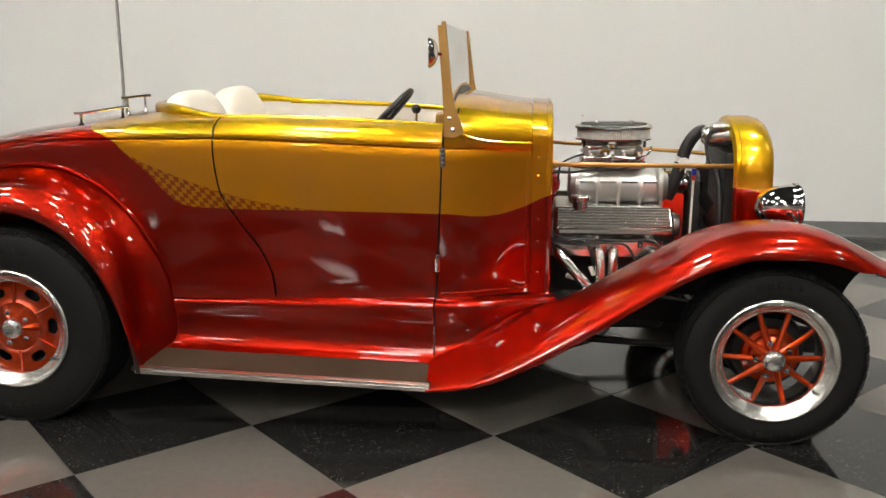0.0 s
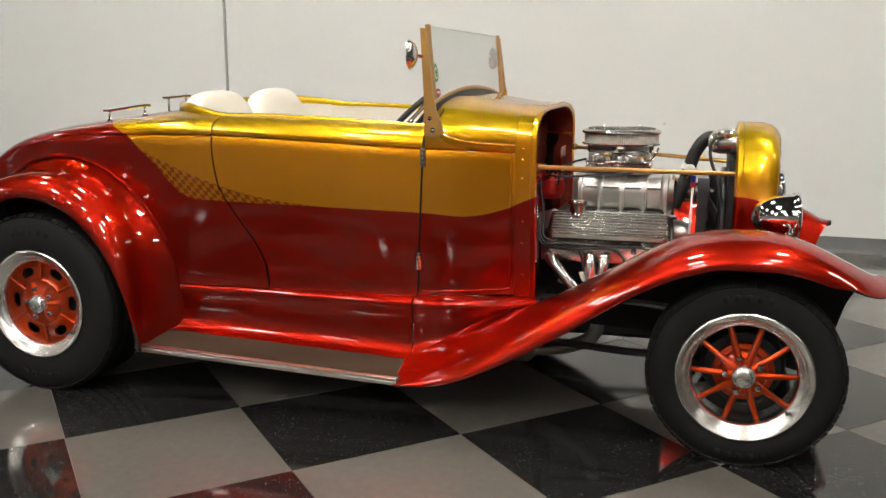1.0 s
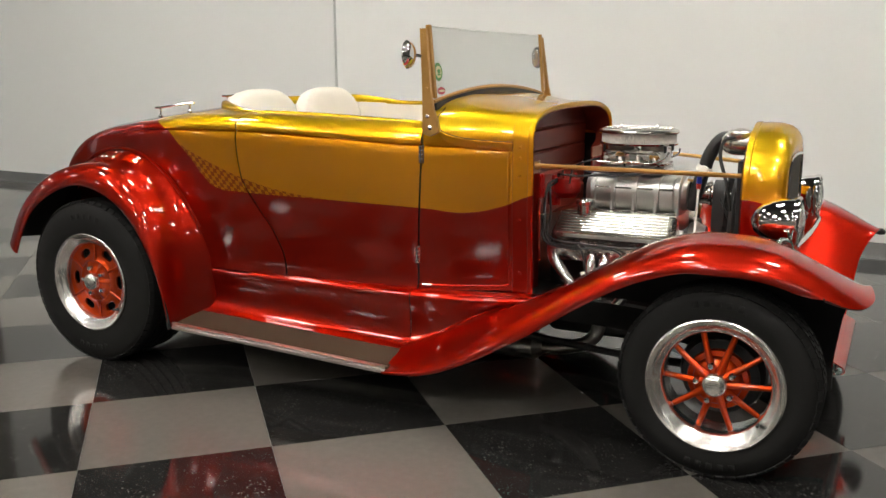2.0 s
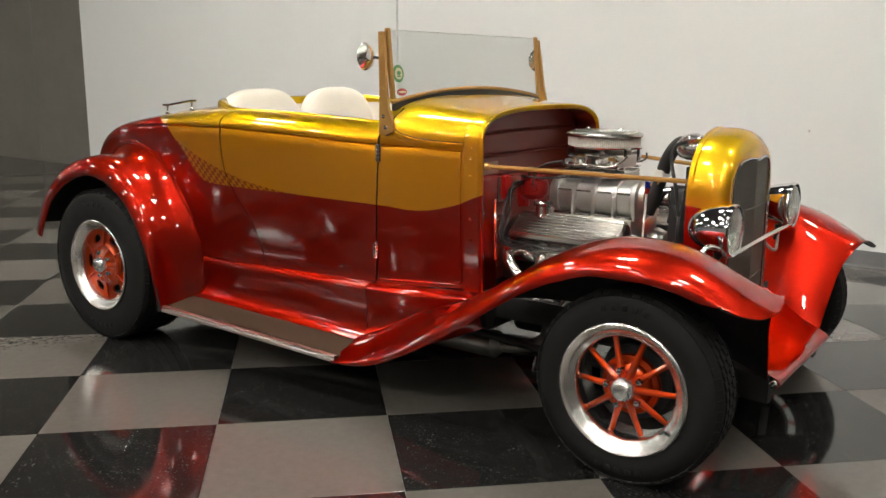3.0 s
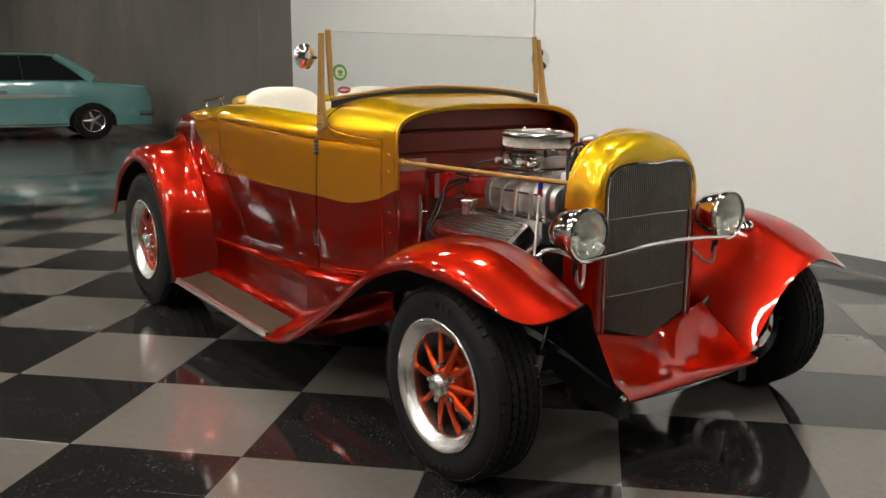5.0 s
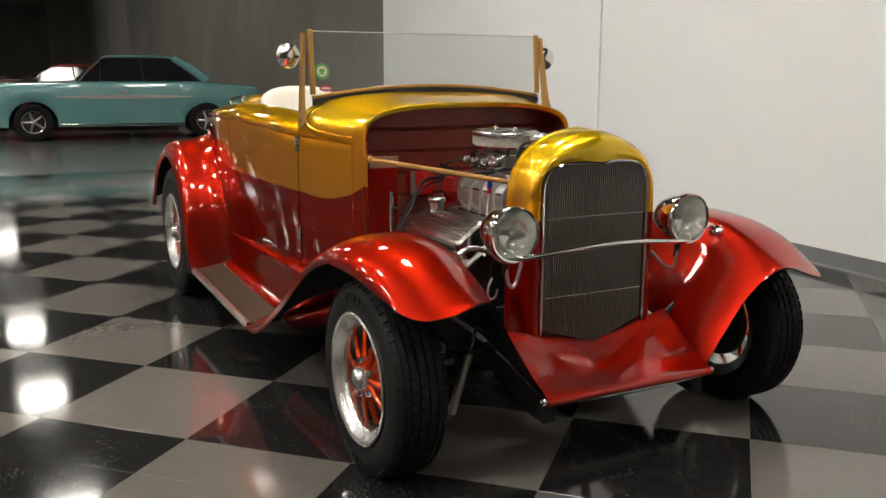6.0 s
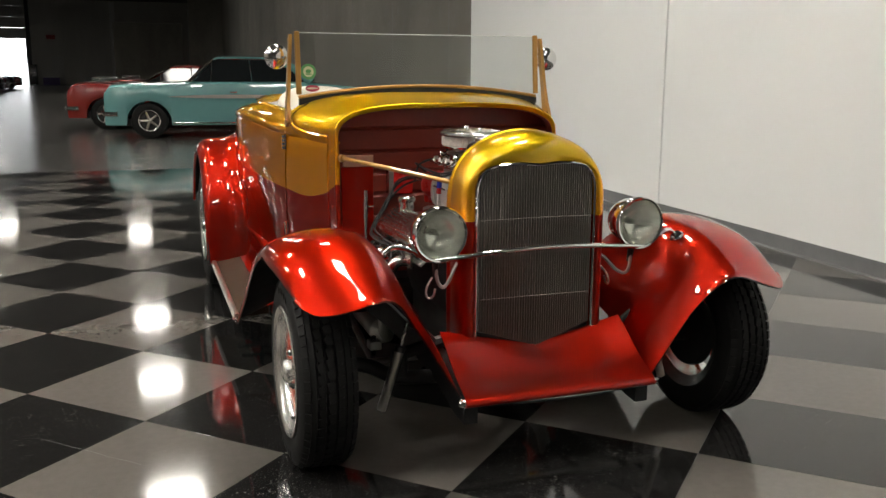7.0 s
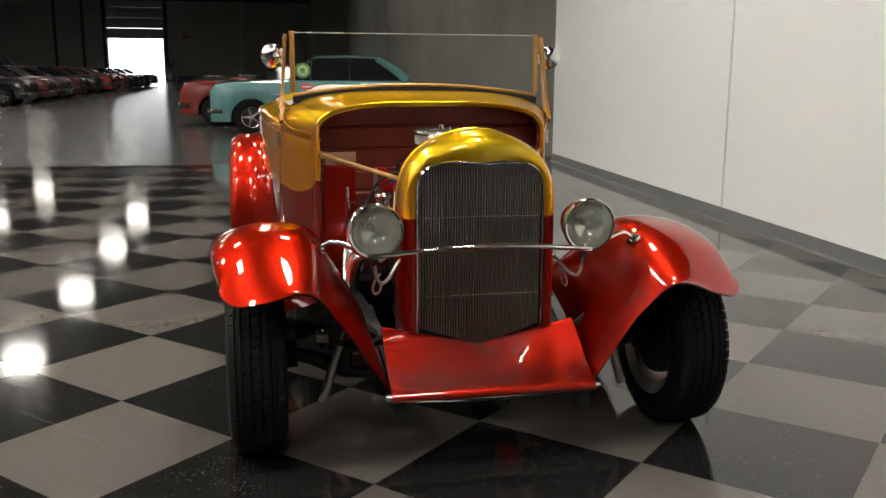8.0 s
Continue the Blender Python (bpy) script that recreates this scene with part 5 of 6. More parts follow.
for cx in (-0.575, -0.515, -0.445, -0.385):
    for s in (-1, 1):
        part("fuel_fitting", tube(fresh(), [(cx, s * 0.098, 0.905), (cx, s * 0.118, 0.905), (cx + 0.004, s * 0.122, 0.895)], [0.008, 0.007, 0.005], 8), "cast", engine)
        part("idle_screw", tube(fresh(), [(cx + 0.012, s * 0.070, 0.884), (cx + 0.016, s * 0.108, 0.879)], 0.0045, 6), "chrome", engine)
for s in (-1, 1):
    part("fuel_line", tube(fresh(), [(-0.60, s * 0.128, 0.893), (-0.54, s * 0.126, 0.888), (-0.48, s * 0.130, 0.894), (-0.40, s * 0.126, 0.888), (-0.35, s * 0.120, 0.905), (-0.335, s * 0.09, 0.93)], 0.004, 8, 30), "polished", engine)
    part("throttle_link", tube(fresh(), [(-0.59, s * 0.09, 0.925), (-0.37, s * 0.09, 0.918)], 0.0035, 6), "chrome", engine)
part("hose_clamp", tube(fresh(), [(-0.205, -0.055, 0.882), (-0.214, -0.055, 0.862)], 0.030, 16), "white_plastic", radiator)
part("carb_spacer", block(fresh(), (0.26, 0.14, 0.022), pose(-0.48, 0, 0.849), 0.005, 1), "cast", engine)


def oval(z, g, n=56):
    return [Vector((-0.476 + (0.148 + g) * math.cos(a), (0.118 + g) * math.sin(a), z)) for a in np.linspace(0, 2 * math.pi, n, endpoint=False)]


b = fresh()
vs = grid(b, [oval(0.950, -0.03), oval(0.952, 0.004), oval(0.958, 0.006), oval(0.962, 0.0), oval(0.962, -0.03)], closed=True)
b.faces.new(vs[0])
cleaner = part("air_cleaner", b, "chrome", engine, "oval chrome air cleaner with a finned lid")
b = fresh()
n = 220
rows = [[Vector((-0.476 + (0.143 + (0.002 if k % 2 else -0.002)) * math.cos(2 * math.pi * k / n), (0.113 + (0.002 if k % 2 else -0.002)) * math.sin(2 * math.pi * k / n), z)) for k in range(n)] for z in (0.961, 0.997)]
grid(b, rows, closed=True)
part("filter_element", b, "gauze", cleaner, "grey pleated filter element", 80)
b = fresh()
vs = grid(b, [oval(0.996, -0.02), oval(0.996, 0.004), oval(1.000, 0.007), oval(1.006, 0.006), oval(1.011, 0.0), oval(1.0125, -0.012)], closed=True)
b.faces.new(vs[-1])
lid = part("lid", b, "polished", cleaner)
for k in range(9):
    y = -0.08 + k * 0.02
    hl = 0.132 * math.sqrt(max(0.05, 1 - (y / 0.112) ** 2))
    part("lid_fin", block(fresh(), (2 * hl, 0.007, 0.006), pose(-0.476, y, 1.0145), 0.002, 1), "polished", lid)
for dx in (-0.07, 0.07):
    part("wing_nut", lathe(fresh(), [(0.0, 0.014), (0.006, 0.012), (0.009, 0.004), (0.010, 0.0)], pose(-0.476 + dx, 0, 1.016, 90), 10), "chrome", lid)
    for s in (-1, 1):
        part("leg", block(fresh(), (0.010, 0.010, 0.03), pose(-0.476 + dx * 1.7, s * 0.06, 0.940), 0.002, 1), "black", cleaner)


# exhaust headers
def header(s):
    b = block(fresh(), (0.43, 0.016, 0.062), pose(-0.52, s * 0.300, 0.560), 0.006, 2)
    head = part("header_flange", b, "polished", engine, "chrome exhaust header")
    for pts in ([(-0.700, s * 0.305, 0.552), (-0.695, s * 0.345, 0.548), (-0.660, s * 0.362, 0.510), (-0.545, s * 0.375, 0.385), (-0.50, s * 0.36, 0.33)],
                [(-0.548, s * 0.305, 0.555), (-0.545, s * 0.345, 0.552), (-0.540, s * 0.362, 0.515), (-0.535, s * 0.365, 0.44), (-0.52, s * 0.355, 0.35)],
                [(-0.492, s * 0.305, 0.555), (-0.492, s * 0.345, 0.552), (-0.492, s * 0.362, 0.515), (-0.497, s * 0.365, 0.44), (-0.50, s * 0.355, 0.35)],
                [(-0.345, s * 0.305, 0.555), (-0.348, s * 0.345, 0.550), (-0.362, s * 0.362, 0.512), (-0.42, s * 0.365, 0.42), (-0.48, s * 0.355, 0.34)]):
        part("header_pipe", tube(fresh(), pts, 0.021, 14, 24), "polished", head)


for s in (-1, 1):
    header(s)

# ignition, wires, small fittings
dist = part("distributor", lathe(fresh(), [(0.0, 0.0), (0.040, 0.0), (0.045, 0.01), (0.055, 0.02), (0.058, 0.05), (0.050, 0.075), (0.03, 0.085), (0.0, 0.088)], pose(-0.745, -0.06, 0.735, 90), 24), "engred", engine, "red distributor cap")
for k in range(8):
    a = 2 * math.pi * k / 8
    part("terminal", lathe(fresh(), [(0.007, 0.0), (0.007, 0.018), (0.0, 0.02)], pose(-0.745 + 0.036 * math.cos(a), -0.06 + 0.036 * math.sin(a), 0.812, 90), 8), "engred", dist)
for i, pts in enumerate((
        [(-0.755, -0.09, 0.825), (-0.72, -0.15, 0.87), (-0.64, -0.135, 0.855), (-0.52, -0.125, 0.850), (-0.42, -0.12, 0.862), (-0.37, -0.09, 0.875)],
        [(-0.765, -0.10, 0.82), (-0.73, -0.19, 0.84), (-0.66, -0.17, 0.835), (-0.55, -0.135, 0.842), (-0.44, -0.13, 0.848), (-0.38, -0.10, 0.868)],
        [(-0.775, -0.09, 0.81), (-0.76, -0.21, 0.80), (-0.735, -0.27, 0.70), (-0.72, -0.325, 0.620), (-0.60, -0.330, 0.602), (-0.45, -0.330, 0.598), (-0.36, -0.33, 0.60), (-0.31, -0.325, 0.575)],
        [(-0.770, -0.08, 0.81), (-0.775, -0.20, 0.79), (-0.75, -0.29, 0.68), (-0.725, -0.335, 0.608), (-0.66, -0.338, 0.592), (-0.60, -0.336, 0.590), (-0.575, -0.345, 0.55), (-0.565, -0.350, 0.50)],
        [(-0.765, -0.07, 0.81), (-0.78, -0.19, 0.77), (-0.755, -0.30, 0.66), (-0.728, -0.340, 0.60), (-0.64, -0.342, 0.583), (-0.46, -0.338, 0.588), (-0.415, -0.345, 0.54), (-0.41, -0.350, 0.50)],
        [(-0.70, -0.16, 0.80), (-0.69, -0.15, 0.86), (-0.655, -0.13, 0.885), (-0.60, -0.10, 0.90)],
        [(-0.75, 0.12, 0.83), (-0.70, 0.18, 0.80), (-0.60, 0.20, 0.78), (-0.5, 0.24, 0.70)])):
    part("plug_wire", tube(fresh(), pts, 0.0043, 8, 40), "hose", engine)
for p, tilt in (((-0.575, -0.352, 0.500), 20), ((-0.412, -0.352, 0.505), -40), ((-0.655, -0.33, 0.475), 70), ((-0.665, -0.31, 0.455), 70)):
    part("plug_boot", tube(fresh(), [Vector(p), Vector(p) + Vector((math.sin(radians(tilt)) * 0.035, -0.005, -math.cos(radians(tilt)) * 0.035))], [0.009, 0.007], 10), "white_plastic", engine)
part("pressure_gauge", lathe(fresh(), [(0.0, -0.012), (0.017, -0.012), (0.020, -0.010), (0.020, 0.010), (0.0, 0.012)], pose(-0.205, -0.095, 0.868), 20), "white_plastic", engine, "small white-faced gauge")
part("gauge_pipe", tube(fresh(), [(-0.205, -0.090, 0.850), (-0.22, -0.07, 0.83), (-0.27, -0.04, 0.825)], 0.005, 8), "brass", engine)
dip = part("dipstick", tube(fresh(), [(-0.190, -0.235, 0.845), (-0.196, -0.250, 0.598)], 0.0045, 8), "white_plastic", engine, "pale dipstick tube with blue and red collars")
part("collar", tube(fresh(), [(-0.1895, -0.234, 0.862), (-0.190, -0.235, 0.838)], 0.009, 10), "blue", dip)
part("collar", tube(fresh(), [(-0.190, -0.2352, 0.838), (-0.1908, -0.2362, 0.818)], 0.0085, 10), "engred", dip)
box = part("ignition_box", block(fresh(), (0.045, 0.105, 0.10), pose(-0.835, -0.185, 0.785), 0.004, 1), "engred", car, "red ignition box on the firewall")
part("face_plate", block(fresh(), (0.003, 0.020, 0.098), pose(-0.810, -0.228, 0.785), 0.001, 1), "cast", box)
part("coil", lathe(fresh(), [(0.0, 0.0), (0.026, 0.0), (0.028, 0.006), (0.028, 0.09), (0.012, 0.10), (0.010, 0.12), (0.0, 0.12)], pose(-0.80, -0.06, 0.70, 90, 0, 0), 18), "engred", box)
pair("firewall_return", lambda: block(fresh(), (0.006, 0.132, 0.44), pose(-0.766, -0.382, 0.638), 0.002, 1), "red", car)
pair("firewall_return_top", lambda: block(fresh(), (0.006, 0.126, 0.046), pose(-0.764, -0.378, 0.8825), 0.002, 1), "plate", car, "pale bronze strip above the red firewall return")
hood_latch = part("hood_latch", tube(fresh(), [(-0.753, -0.352, 0.765), (-0.753, -0.352, 0.69), (-0.750, -0.354, 0.60), (-0.745, -0.358, 0.53)], [0.007, 0.010, 0.006, 0.005], 10), "chrome", car, "chrome hood latch and cable")
part("latch_lever", tube(fresh(), [(-0.750, -0.346, 0.70), (-0.746, -0.320, 0.70)], 0.005, 8), "chrome", hood_latch)

# ---- windscreen ----
def lean(z):
    return -1.088 - (z - 1.03) * 0.087


def stanchion():
    b = fresh()
    out = [(-1.108, 1.012), (-1.075, 1.004), (-1.038, 1.022), (-1.048, 1.06), (-1.066, 1.10), (-1.080, 1.17), (-1.105, 1.385), (-1.130, 1.385), (-1.113, 1.17), (-1.108, 1.06)]
    slab(b, out, 0.014)
    for v in b.verts:
        v.co.y += -0.604 + (v.co.z - 1.01) * 0.078
    return b


posts = pair("screen_stanchion", stanchion, "brass", car, "bronze-gold windscreen stanchion")
for ob, s in zip(posts, (-1, 1)):
    for x, z, r in ((-1.076, 1.035, 0.009), (-1.088, 1.075, 0.008), (-1.095, 1.175, 0.005), (-1.118, 1.365, 0.005)):
        yy = 0.604 - (z - 1.01) * 0.078 + 0.006
        part("bolt", lathe(fresh(), [(r, 0.0), (r, -0.003), (r * 0.6, -0.005), (0.0, -0.0055)], pose(x, s * yy, z, 0, 0, 0 if s < 0 else 180), 10), "chrome" if r > 0.006 else "brass", ob)


def frame_side():
    b = fresh()
    block(b, (0.016, 0.022, 0.262), pose(lean(1.27) + 0.008, -0.548, 1.268, 0, -5, 0), 0.003, 1)
    return b


screen = part("screen_frame", tube(fresh(), [(lean(1.15) + 0.006, y, 1.172 - 0.045 * (abs(y) / 0.54) ** 2) for y in np.linspace(-0.55, 0.55, 31)], 0.008, 8), "brass", car, "bronze-gold windscreen frame")
for bm_flip in (False, True):
    b = frame_side()
    part("side_bar", mirrored(b) if bm_flip else b, "brass", screen)
b = fresh()
grid(b, [[Vector((lean(1.13) + 0.004, y, zz - 0.045 * (abs(y) / 0.54) ** 2)) for y in np.linspace(-0.55, 0.55, 31)] for zz in (1.166, 1.140)])
part("rubber_seal", thicken(b, 0.012), "hose", screen)
b = fresh()
ys = np.linspace(-0.537, 0.537, 25)
grid(b, [[Vector((lean(z if z else 1.17) + 0.006, y, z if z else 1.178 - 0.045 * (abs(y) / 0.54) ** 2)) for y in ys] for z in (None, 1.392)])
pane = part("glass", thicken(b, 0.005), "glass", screen, "clear flat windscreen glass")
pane.visible_shadow = False
part("ground_edge", tube(fresh(), [(lean(1.392) + 0.0035, y, 1.3925) for y in np.linspace(-0.536, 0.536, 5)], 0.0022, 6), "glass_edge", screen)


def disc(x, y, z, ry, rz, t=0.0008):
    b = fresh()
    ring = [Vector((x, y + ry * math.cos(a), z + rz * math.sin(a))) for a in np.linspace(0, 2 * math.pi, 28, endpoint=False)]
    b.faces.new([b.verts.new(p + Vector(((p.z - z) * -0.087, 0, 0))) for p in ring])
    return thicken(b, t)


gx = lean(1.232) + 0.0095
sticker = tagged(part("round_sticker", disc(gx, -0.505, 1.232, 0.033, 0.033), "sticker_green"), "round green sticker on the windscreen glass", "sticker")
part("sticker_disc", disc(gx + 0.0015, -0.505, 1.232, 0.022, 0.022), "sticker_pale", sticker)
part("sticker_mark", disc(gx + 0.003, -0.505, 1.234, 0.012, 0.008), "sticker_green", sticker)
part("sticker_mark", disc(gx + 0.003, -0.505, 1.222, 0.014, 0.003), "sticker_green", sticker)
oval_sticker = tagged(part("oval_sticker", disc(lean(1.165) + 0.0095, -0.490, 1.163, 0.030, 0.014), "sticker_red"), "small oval red sticker on the windscreen glass", "sticker")
part("sticker_mark", disc(lean(1.165) + 0.011, -0.490, 1.163, 0.023, 0.004), "sticker_pale", oval_sticker)


def side_mirror(s):
    at = Matrix.Translation((-1.150, s * 0.628, 1.294)) @ Matrix.Rotation(radians(90 + 8 * -s), 4, "Z")
    m = part("side_mirror", lathe(fresh(), [(0.0, -0.026), (0.020, -0.024), (0.038, -0.016), (0.049, -0.004), (0.052, 0.004), (0.050, 0.008)], at, 32), "chrome", car, "round chrome side mirror")
    part("mirror_glass", lathe(fresh(), [(0.050, 0.007), (0.030, 0.0085), (0.0, 0.009)], at, 32), "mirror", m)
    part("arm", tube(fresh(), [(-1.135, s * 0.612, 1.292), (-1.118, s * 0.595, 1.288)], 0.006, 8), "chrome", m)


for s in (-1, 1):
    side_mirror(s)

# ---- cockpit ----
def trim():
    b = fresh()
    rows = []
    for x in np.linspace(-2.05, -1.12, 24):
        o = rear_open(x) + 0.012
        top = over(x, deck_top(x), 2.6, th_at(x, rear_open(x), 2.6)).z - 0.012
        rows.append([Vector((x, -o, top)), Vector((x, -o + 0.006, top - 0.03)), Vector((x, -o + 0.004, 0.80)), Vector((x, -o + 0.02, 0.50))])
    grid(b, rows)
    return thicken(b, 0.008)


linings = pair("door_lining", trim, "vinyl", car, "cream vinyl door lining")
for ob, s in zip(linings, (-1, 1)):
    part("lining_seam", tube(fresh(), [(-1.905, s * 0.640, 1.05), (-1.905, s * 0.638, 0.9), (-1.905, s * 0.632, 0.7)], 0.004, 6), "joint", ob)
part("cockpit_floor", block(fresh(), (1.15, 0.98, 0.02), pose(-1.62, 0, 0.46), 0.004, 1), "black", car)
b = fresh()
grid(b, [[q + Vector((0, 0, -0.010)), q * 0.985 + Vector((-0.02, 0, 0.005)), Vector((q.x * 0.99 + 0.02, q.y * 0.97, 0.85)), Vector((q.x * 0.985 + 0.03, q.y * 0.95, 0.52))] for q in rim_points() if q.x < -1.95])
part("rear_lining", thicken(b, 0.006), "vinyl", car, "cream vinyl lining behind the seats")


def pad(m, size, n=3.4, k=18):
    """A cushion: a box with full, soft faces."""
    b = fresh()
    rows = []
    for i in range(k + 1):
        f = math.pi * (i / k - 0.5)
        cf, sf = math.cos(f), math.sin(f)
        row = []
        for j in range(2 * k):
            t = math.pi * j / k
            ct, st = math.cos(t), math.sin(t)
            e = lambda v: math.copysign(abs(v) ** (2 / n), v)
            row.append(m @ Vector((size[0] / 2 * e(cf) * e(ct), size[1] / 2 * e(cf) * e(st), size[2] / 2 * e(sf))))
        rows.append(row)
    grid(b, rows, closed=True)
    return b


for yy in (-0.262, 0.262):
    seat = part("seat", pad(pose(-1.86, yy, 0.66), (0.50, 0.50, 0.16)), "vinyl", car, "cream vinyl bucket seat")
    part("backrest", pad(pose(-2.095, yy, 0.93, 0, -12, 0), (0.16, 0.485, 0.46), 3.0), "vinyl", seat)
part("dashboard", block(fresh(), (0.04, 1.0, 0.13), pose(-1.13, 0, 1.02), 0.015), "brass", car)
ax = Matrix.Translation((-1.465, 0.30, 1.005)) @ Matrix.Rotation(radians(43), 4, "Y")
ring = [ax @ Vector((0.0, 0.175 * math.cos(a), 0.175 * math.sin(a))) for a in np.linspace(0, 2 * math.pi, 41)]
wheel = part("steering_wheel", tube(fresh(), ring, 0.0135, 12), "black", car, "black steering wheel with chrome spokes")
for a in (0.0, 2.1, 4.2):
    part("spoke", tube(fresh(), [ax @ Vector((0, 0, 0)), ax @ Vector((0, 0.18 * math.sin(a), 0.18 * math.cos(a)))], 0.009, 8), "chrome", wheel)
part("column", tube(fresh(), [ax @ Vector((0, 0, 0)), ax @ Vector((0.32, 0, 0))], 0.02, 12), "chrome", wheel)
lever = part("gear_lever", tube(fresh(), [(-1.283, 0.0, 1.06), (-1.285, 0.0, 0.95), (-1.33, 0.0, 0.55)], 0.007, 8), "chrome", car)
part("knob", lathe(fresh(), [(0.0, -0.02), (0.012, -0.018), (0.019, -0.006), (0.020, 0.004), (0.012, 0.016), (0.0, 0.02)], pose(-1.281, 0.0, 1.072, 90), 16), "black", lever)


# ---- deck rails ----
def deck_rail(a, b, z_foot, z_bar):
    a, b = Vector(a), Vector(b)
    d = (b - a).normalized()
    r = part("deck_rail", tube(fresh(), [(*(a - d * 0.025), z_bar[0]), (*a, z_bar[0]), (*b, z_bar[1]), (*(b + d * 0.025), z_bar[1])], 0.0048, 10), "chrome", car, "small chrome rail on the rear deck")
    for p, z0, z1 in ((a, z_foot[0], z_bar[0]), (b, z_foot[1], z_bar[1])):
        z0 = over(p.x, deck_top(p.x), 2.6, th_at(p.x, abs(p.y), 2.6)).z
        part("foot", lathe(fresh(), [(0.012, 0.0), (0.012, 0.006), (0.007, 0.010), (0.005, 0.014), (0.005, z1 - z0)], pose(p.x, p.y, z0 - 0.004, 90), 12), "chrome", r)


deck_rail((-2.450, -0.535), (-2.300, -0.515), (1.056, 1.076), (1.082, 1.104))
deck_rail((-2.500, -0.04), (-2.450, 0.02), (1.074, 1.086), (1.118, 1.124))

# ---- chassis ----
def rail():
    b = fresh()
    pts = [(0.300, -0.300, 0.215), (0.20, -0.302, 0.225), (0.05, -0.305, 0.27), (-0.3, -0.345, 0.34), (-0.8, -0.40, 0.37), (-1.9, -0.42, 0.37), (-2.3, -0.42, 0.44), (-2.6, -0.42, 0.52), (-2.9, -0.42, 0.50), (-3.3, -0.40, 0.44)]
    rows = []
    for p in spline(pts, 50):
        rows.append([p + Vector((0, y, z)) for y, z in ((-0.022, -0.045), (-0.022, 0.045), (0.022, 0.045), (0.022, -0.045))])
    vs = grid(b, rows, closed=True)
    b.faces.new(vs[0])
    b.faces.new(vs[-1])
    return b


pair("frame_rail", rail, "under", car, "black steel frame rail", 50)
# Pan made deep and low, out of view, to block light under the car.
part("floor_pan", block(fresh(), (2.5, 0.90, 0.13), pose(-1.95, 0, 0.335), 0.02, 1), "under", car)
part("tank", block(fresh(), (0.45, 0.8, 0.16), pose(-3.0, 0, 0.42), 0.03), "under", car)
axle = part("front_axle", tube(fresh(), [(0.0, -0.62, 0.31), (0.0, -0.54, 0.285), (0.0, -0.42, 0.235), (0.0, 0, 0.225), (0.0, 0.42, 0.235), (0.0, 0.54, 0.285), (0.0, 0.62, 0.31)], 0.024, 12, 40), "black", car, "black dropped front axle")
for s in (-1, 1):
    part("spindle", tube(fresh(), [(0, s * 0.60, 0.305), (0, s * 0.72, 0.300)], 0.045, 14), "under", axle)
    part("backing_plate", lathe(fresh(), [(0.0, 0.0), (0.13, 0.0), (0.135, 0.01), (0.135, 0.03), (0.0, 0.03)], pose(0, s * 0.665, 0.30), 32), "under", axle)
    part("spring_perch", block(fresh(), (0.05, 0.05, 0.10), pose(0.0, s * 0.44, 0.285), 0.01, 1), "black", axle)
    shock = part("shock_absorber", tube(fresh(), [(0.079, s * 0.460, 0.360), (0.074, s * 0.523, 0.160)], 0.015, 14), "cast", car, "grey tubular front shock absorber")
    part("piston_rod", tube(fresh(), [(0.081, s * 0.435, 0.445), (0.079, s * 0.460, 0.360)], 0.006, 10), "chrome", shock)
    part("collar", tube(fresh(), [(0.079, s * 0.457, 0.370), (0.079, s * 0.462, 0.352)], 0.018, 14), "black", shock)
    part("shock_bracket", tube(fresh(), [(0.081, s * 0.435, 0.445), (0.08, s * 0.39, 0.42), (0.07, s * 0.345, 0.375)], 0.012, 8), "black", shock)
    part("radius_rod", tube(fresh(), [(-0.01, s * 0.50, 0.25), (-0.4, s * 0.46, 0.24), (-1.0, s * 0.40, 0.26)], 0.014, 10), "black", car)
    part("exhaust_pipe", tube(fresh(), [(-0.50, s * 0.355, 0.345), (-0.52, s * 0.34, 0.26), (-0.60, s * 0.31, 0.20), (-0.75, s * 0.28, 0.165), (-1.2, s * 0.26, 0.16), (-2.2, s * 0.28, 0.18), (-3.1, s * 0.30, 0.28)], 0.026, 14, 60), "cast", car, "dull exhaust pipe under the car")
part("leaf_spring", tube(fresh(), [(0.0, -0.44, 0.315), (0.0, -0.25, 0.355), (0.0, 0, 0.375), (0.0, 0.25, 0.355), (0.0, 0.44, 0.315)], 0.022, 8, 24), "black", axle)
for s in (-1, 1):
    arm = part("steering_arm", block(fresh(), (0.05, 0.04, 0.03), pose(-0.045, s * 0.512, 0.345), 0.006), "cast", axle)
    part("arm_bolt", tube(fresh(), [(-0.04, s * 0.515, 0.31), (-0.04, s * 0.515, 0.375)], 0.008, 8), "chrome", arm)
    part("brake_hose", tube(fresh(), [(-0.03, s * 0.315, 0.56), (-0.02, s * 0.335, 0.535), (-0.012, s * 0.342, 0.510), (-0.004, s * 0.335, 0.497), (0.004, s * 0.322, 0.506), (0.004, s * 0.315, 0.53)], 0.004, 8, 24), "cast", car, "grey looped hose beside the radiator")
part("tie_rod", tube(fresh(), [(-0.12, -0.60, 0.26), (-0.12, 0.60, 0.26)], 0.011, 10), "cast", axle)
part("rear_axle", tube(fresh(), [(-2.612, -0.62, 0.35), (-2.612, 0.62, 0.35)], 0.04, 14), "under", car)
part("muffler", tube(fresh(), [(-0.75, -0.28, 0.165), (-0.78, -0.28, 0.165), (-1.15, -0.265, 0.16), (-1.18, -0.265, 0.16)], [0.03, 0.055, 0.055, 0.03], 18), "cast", car)
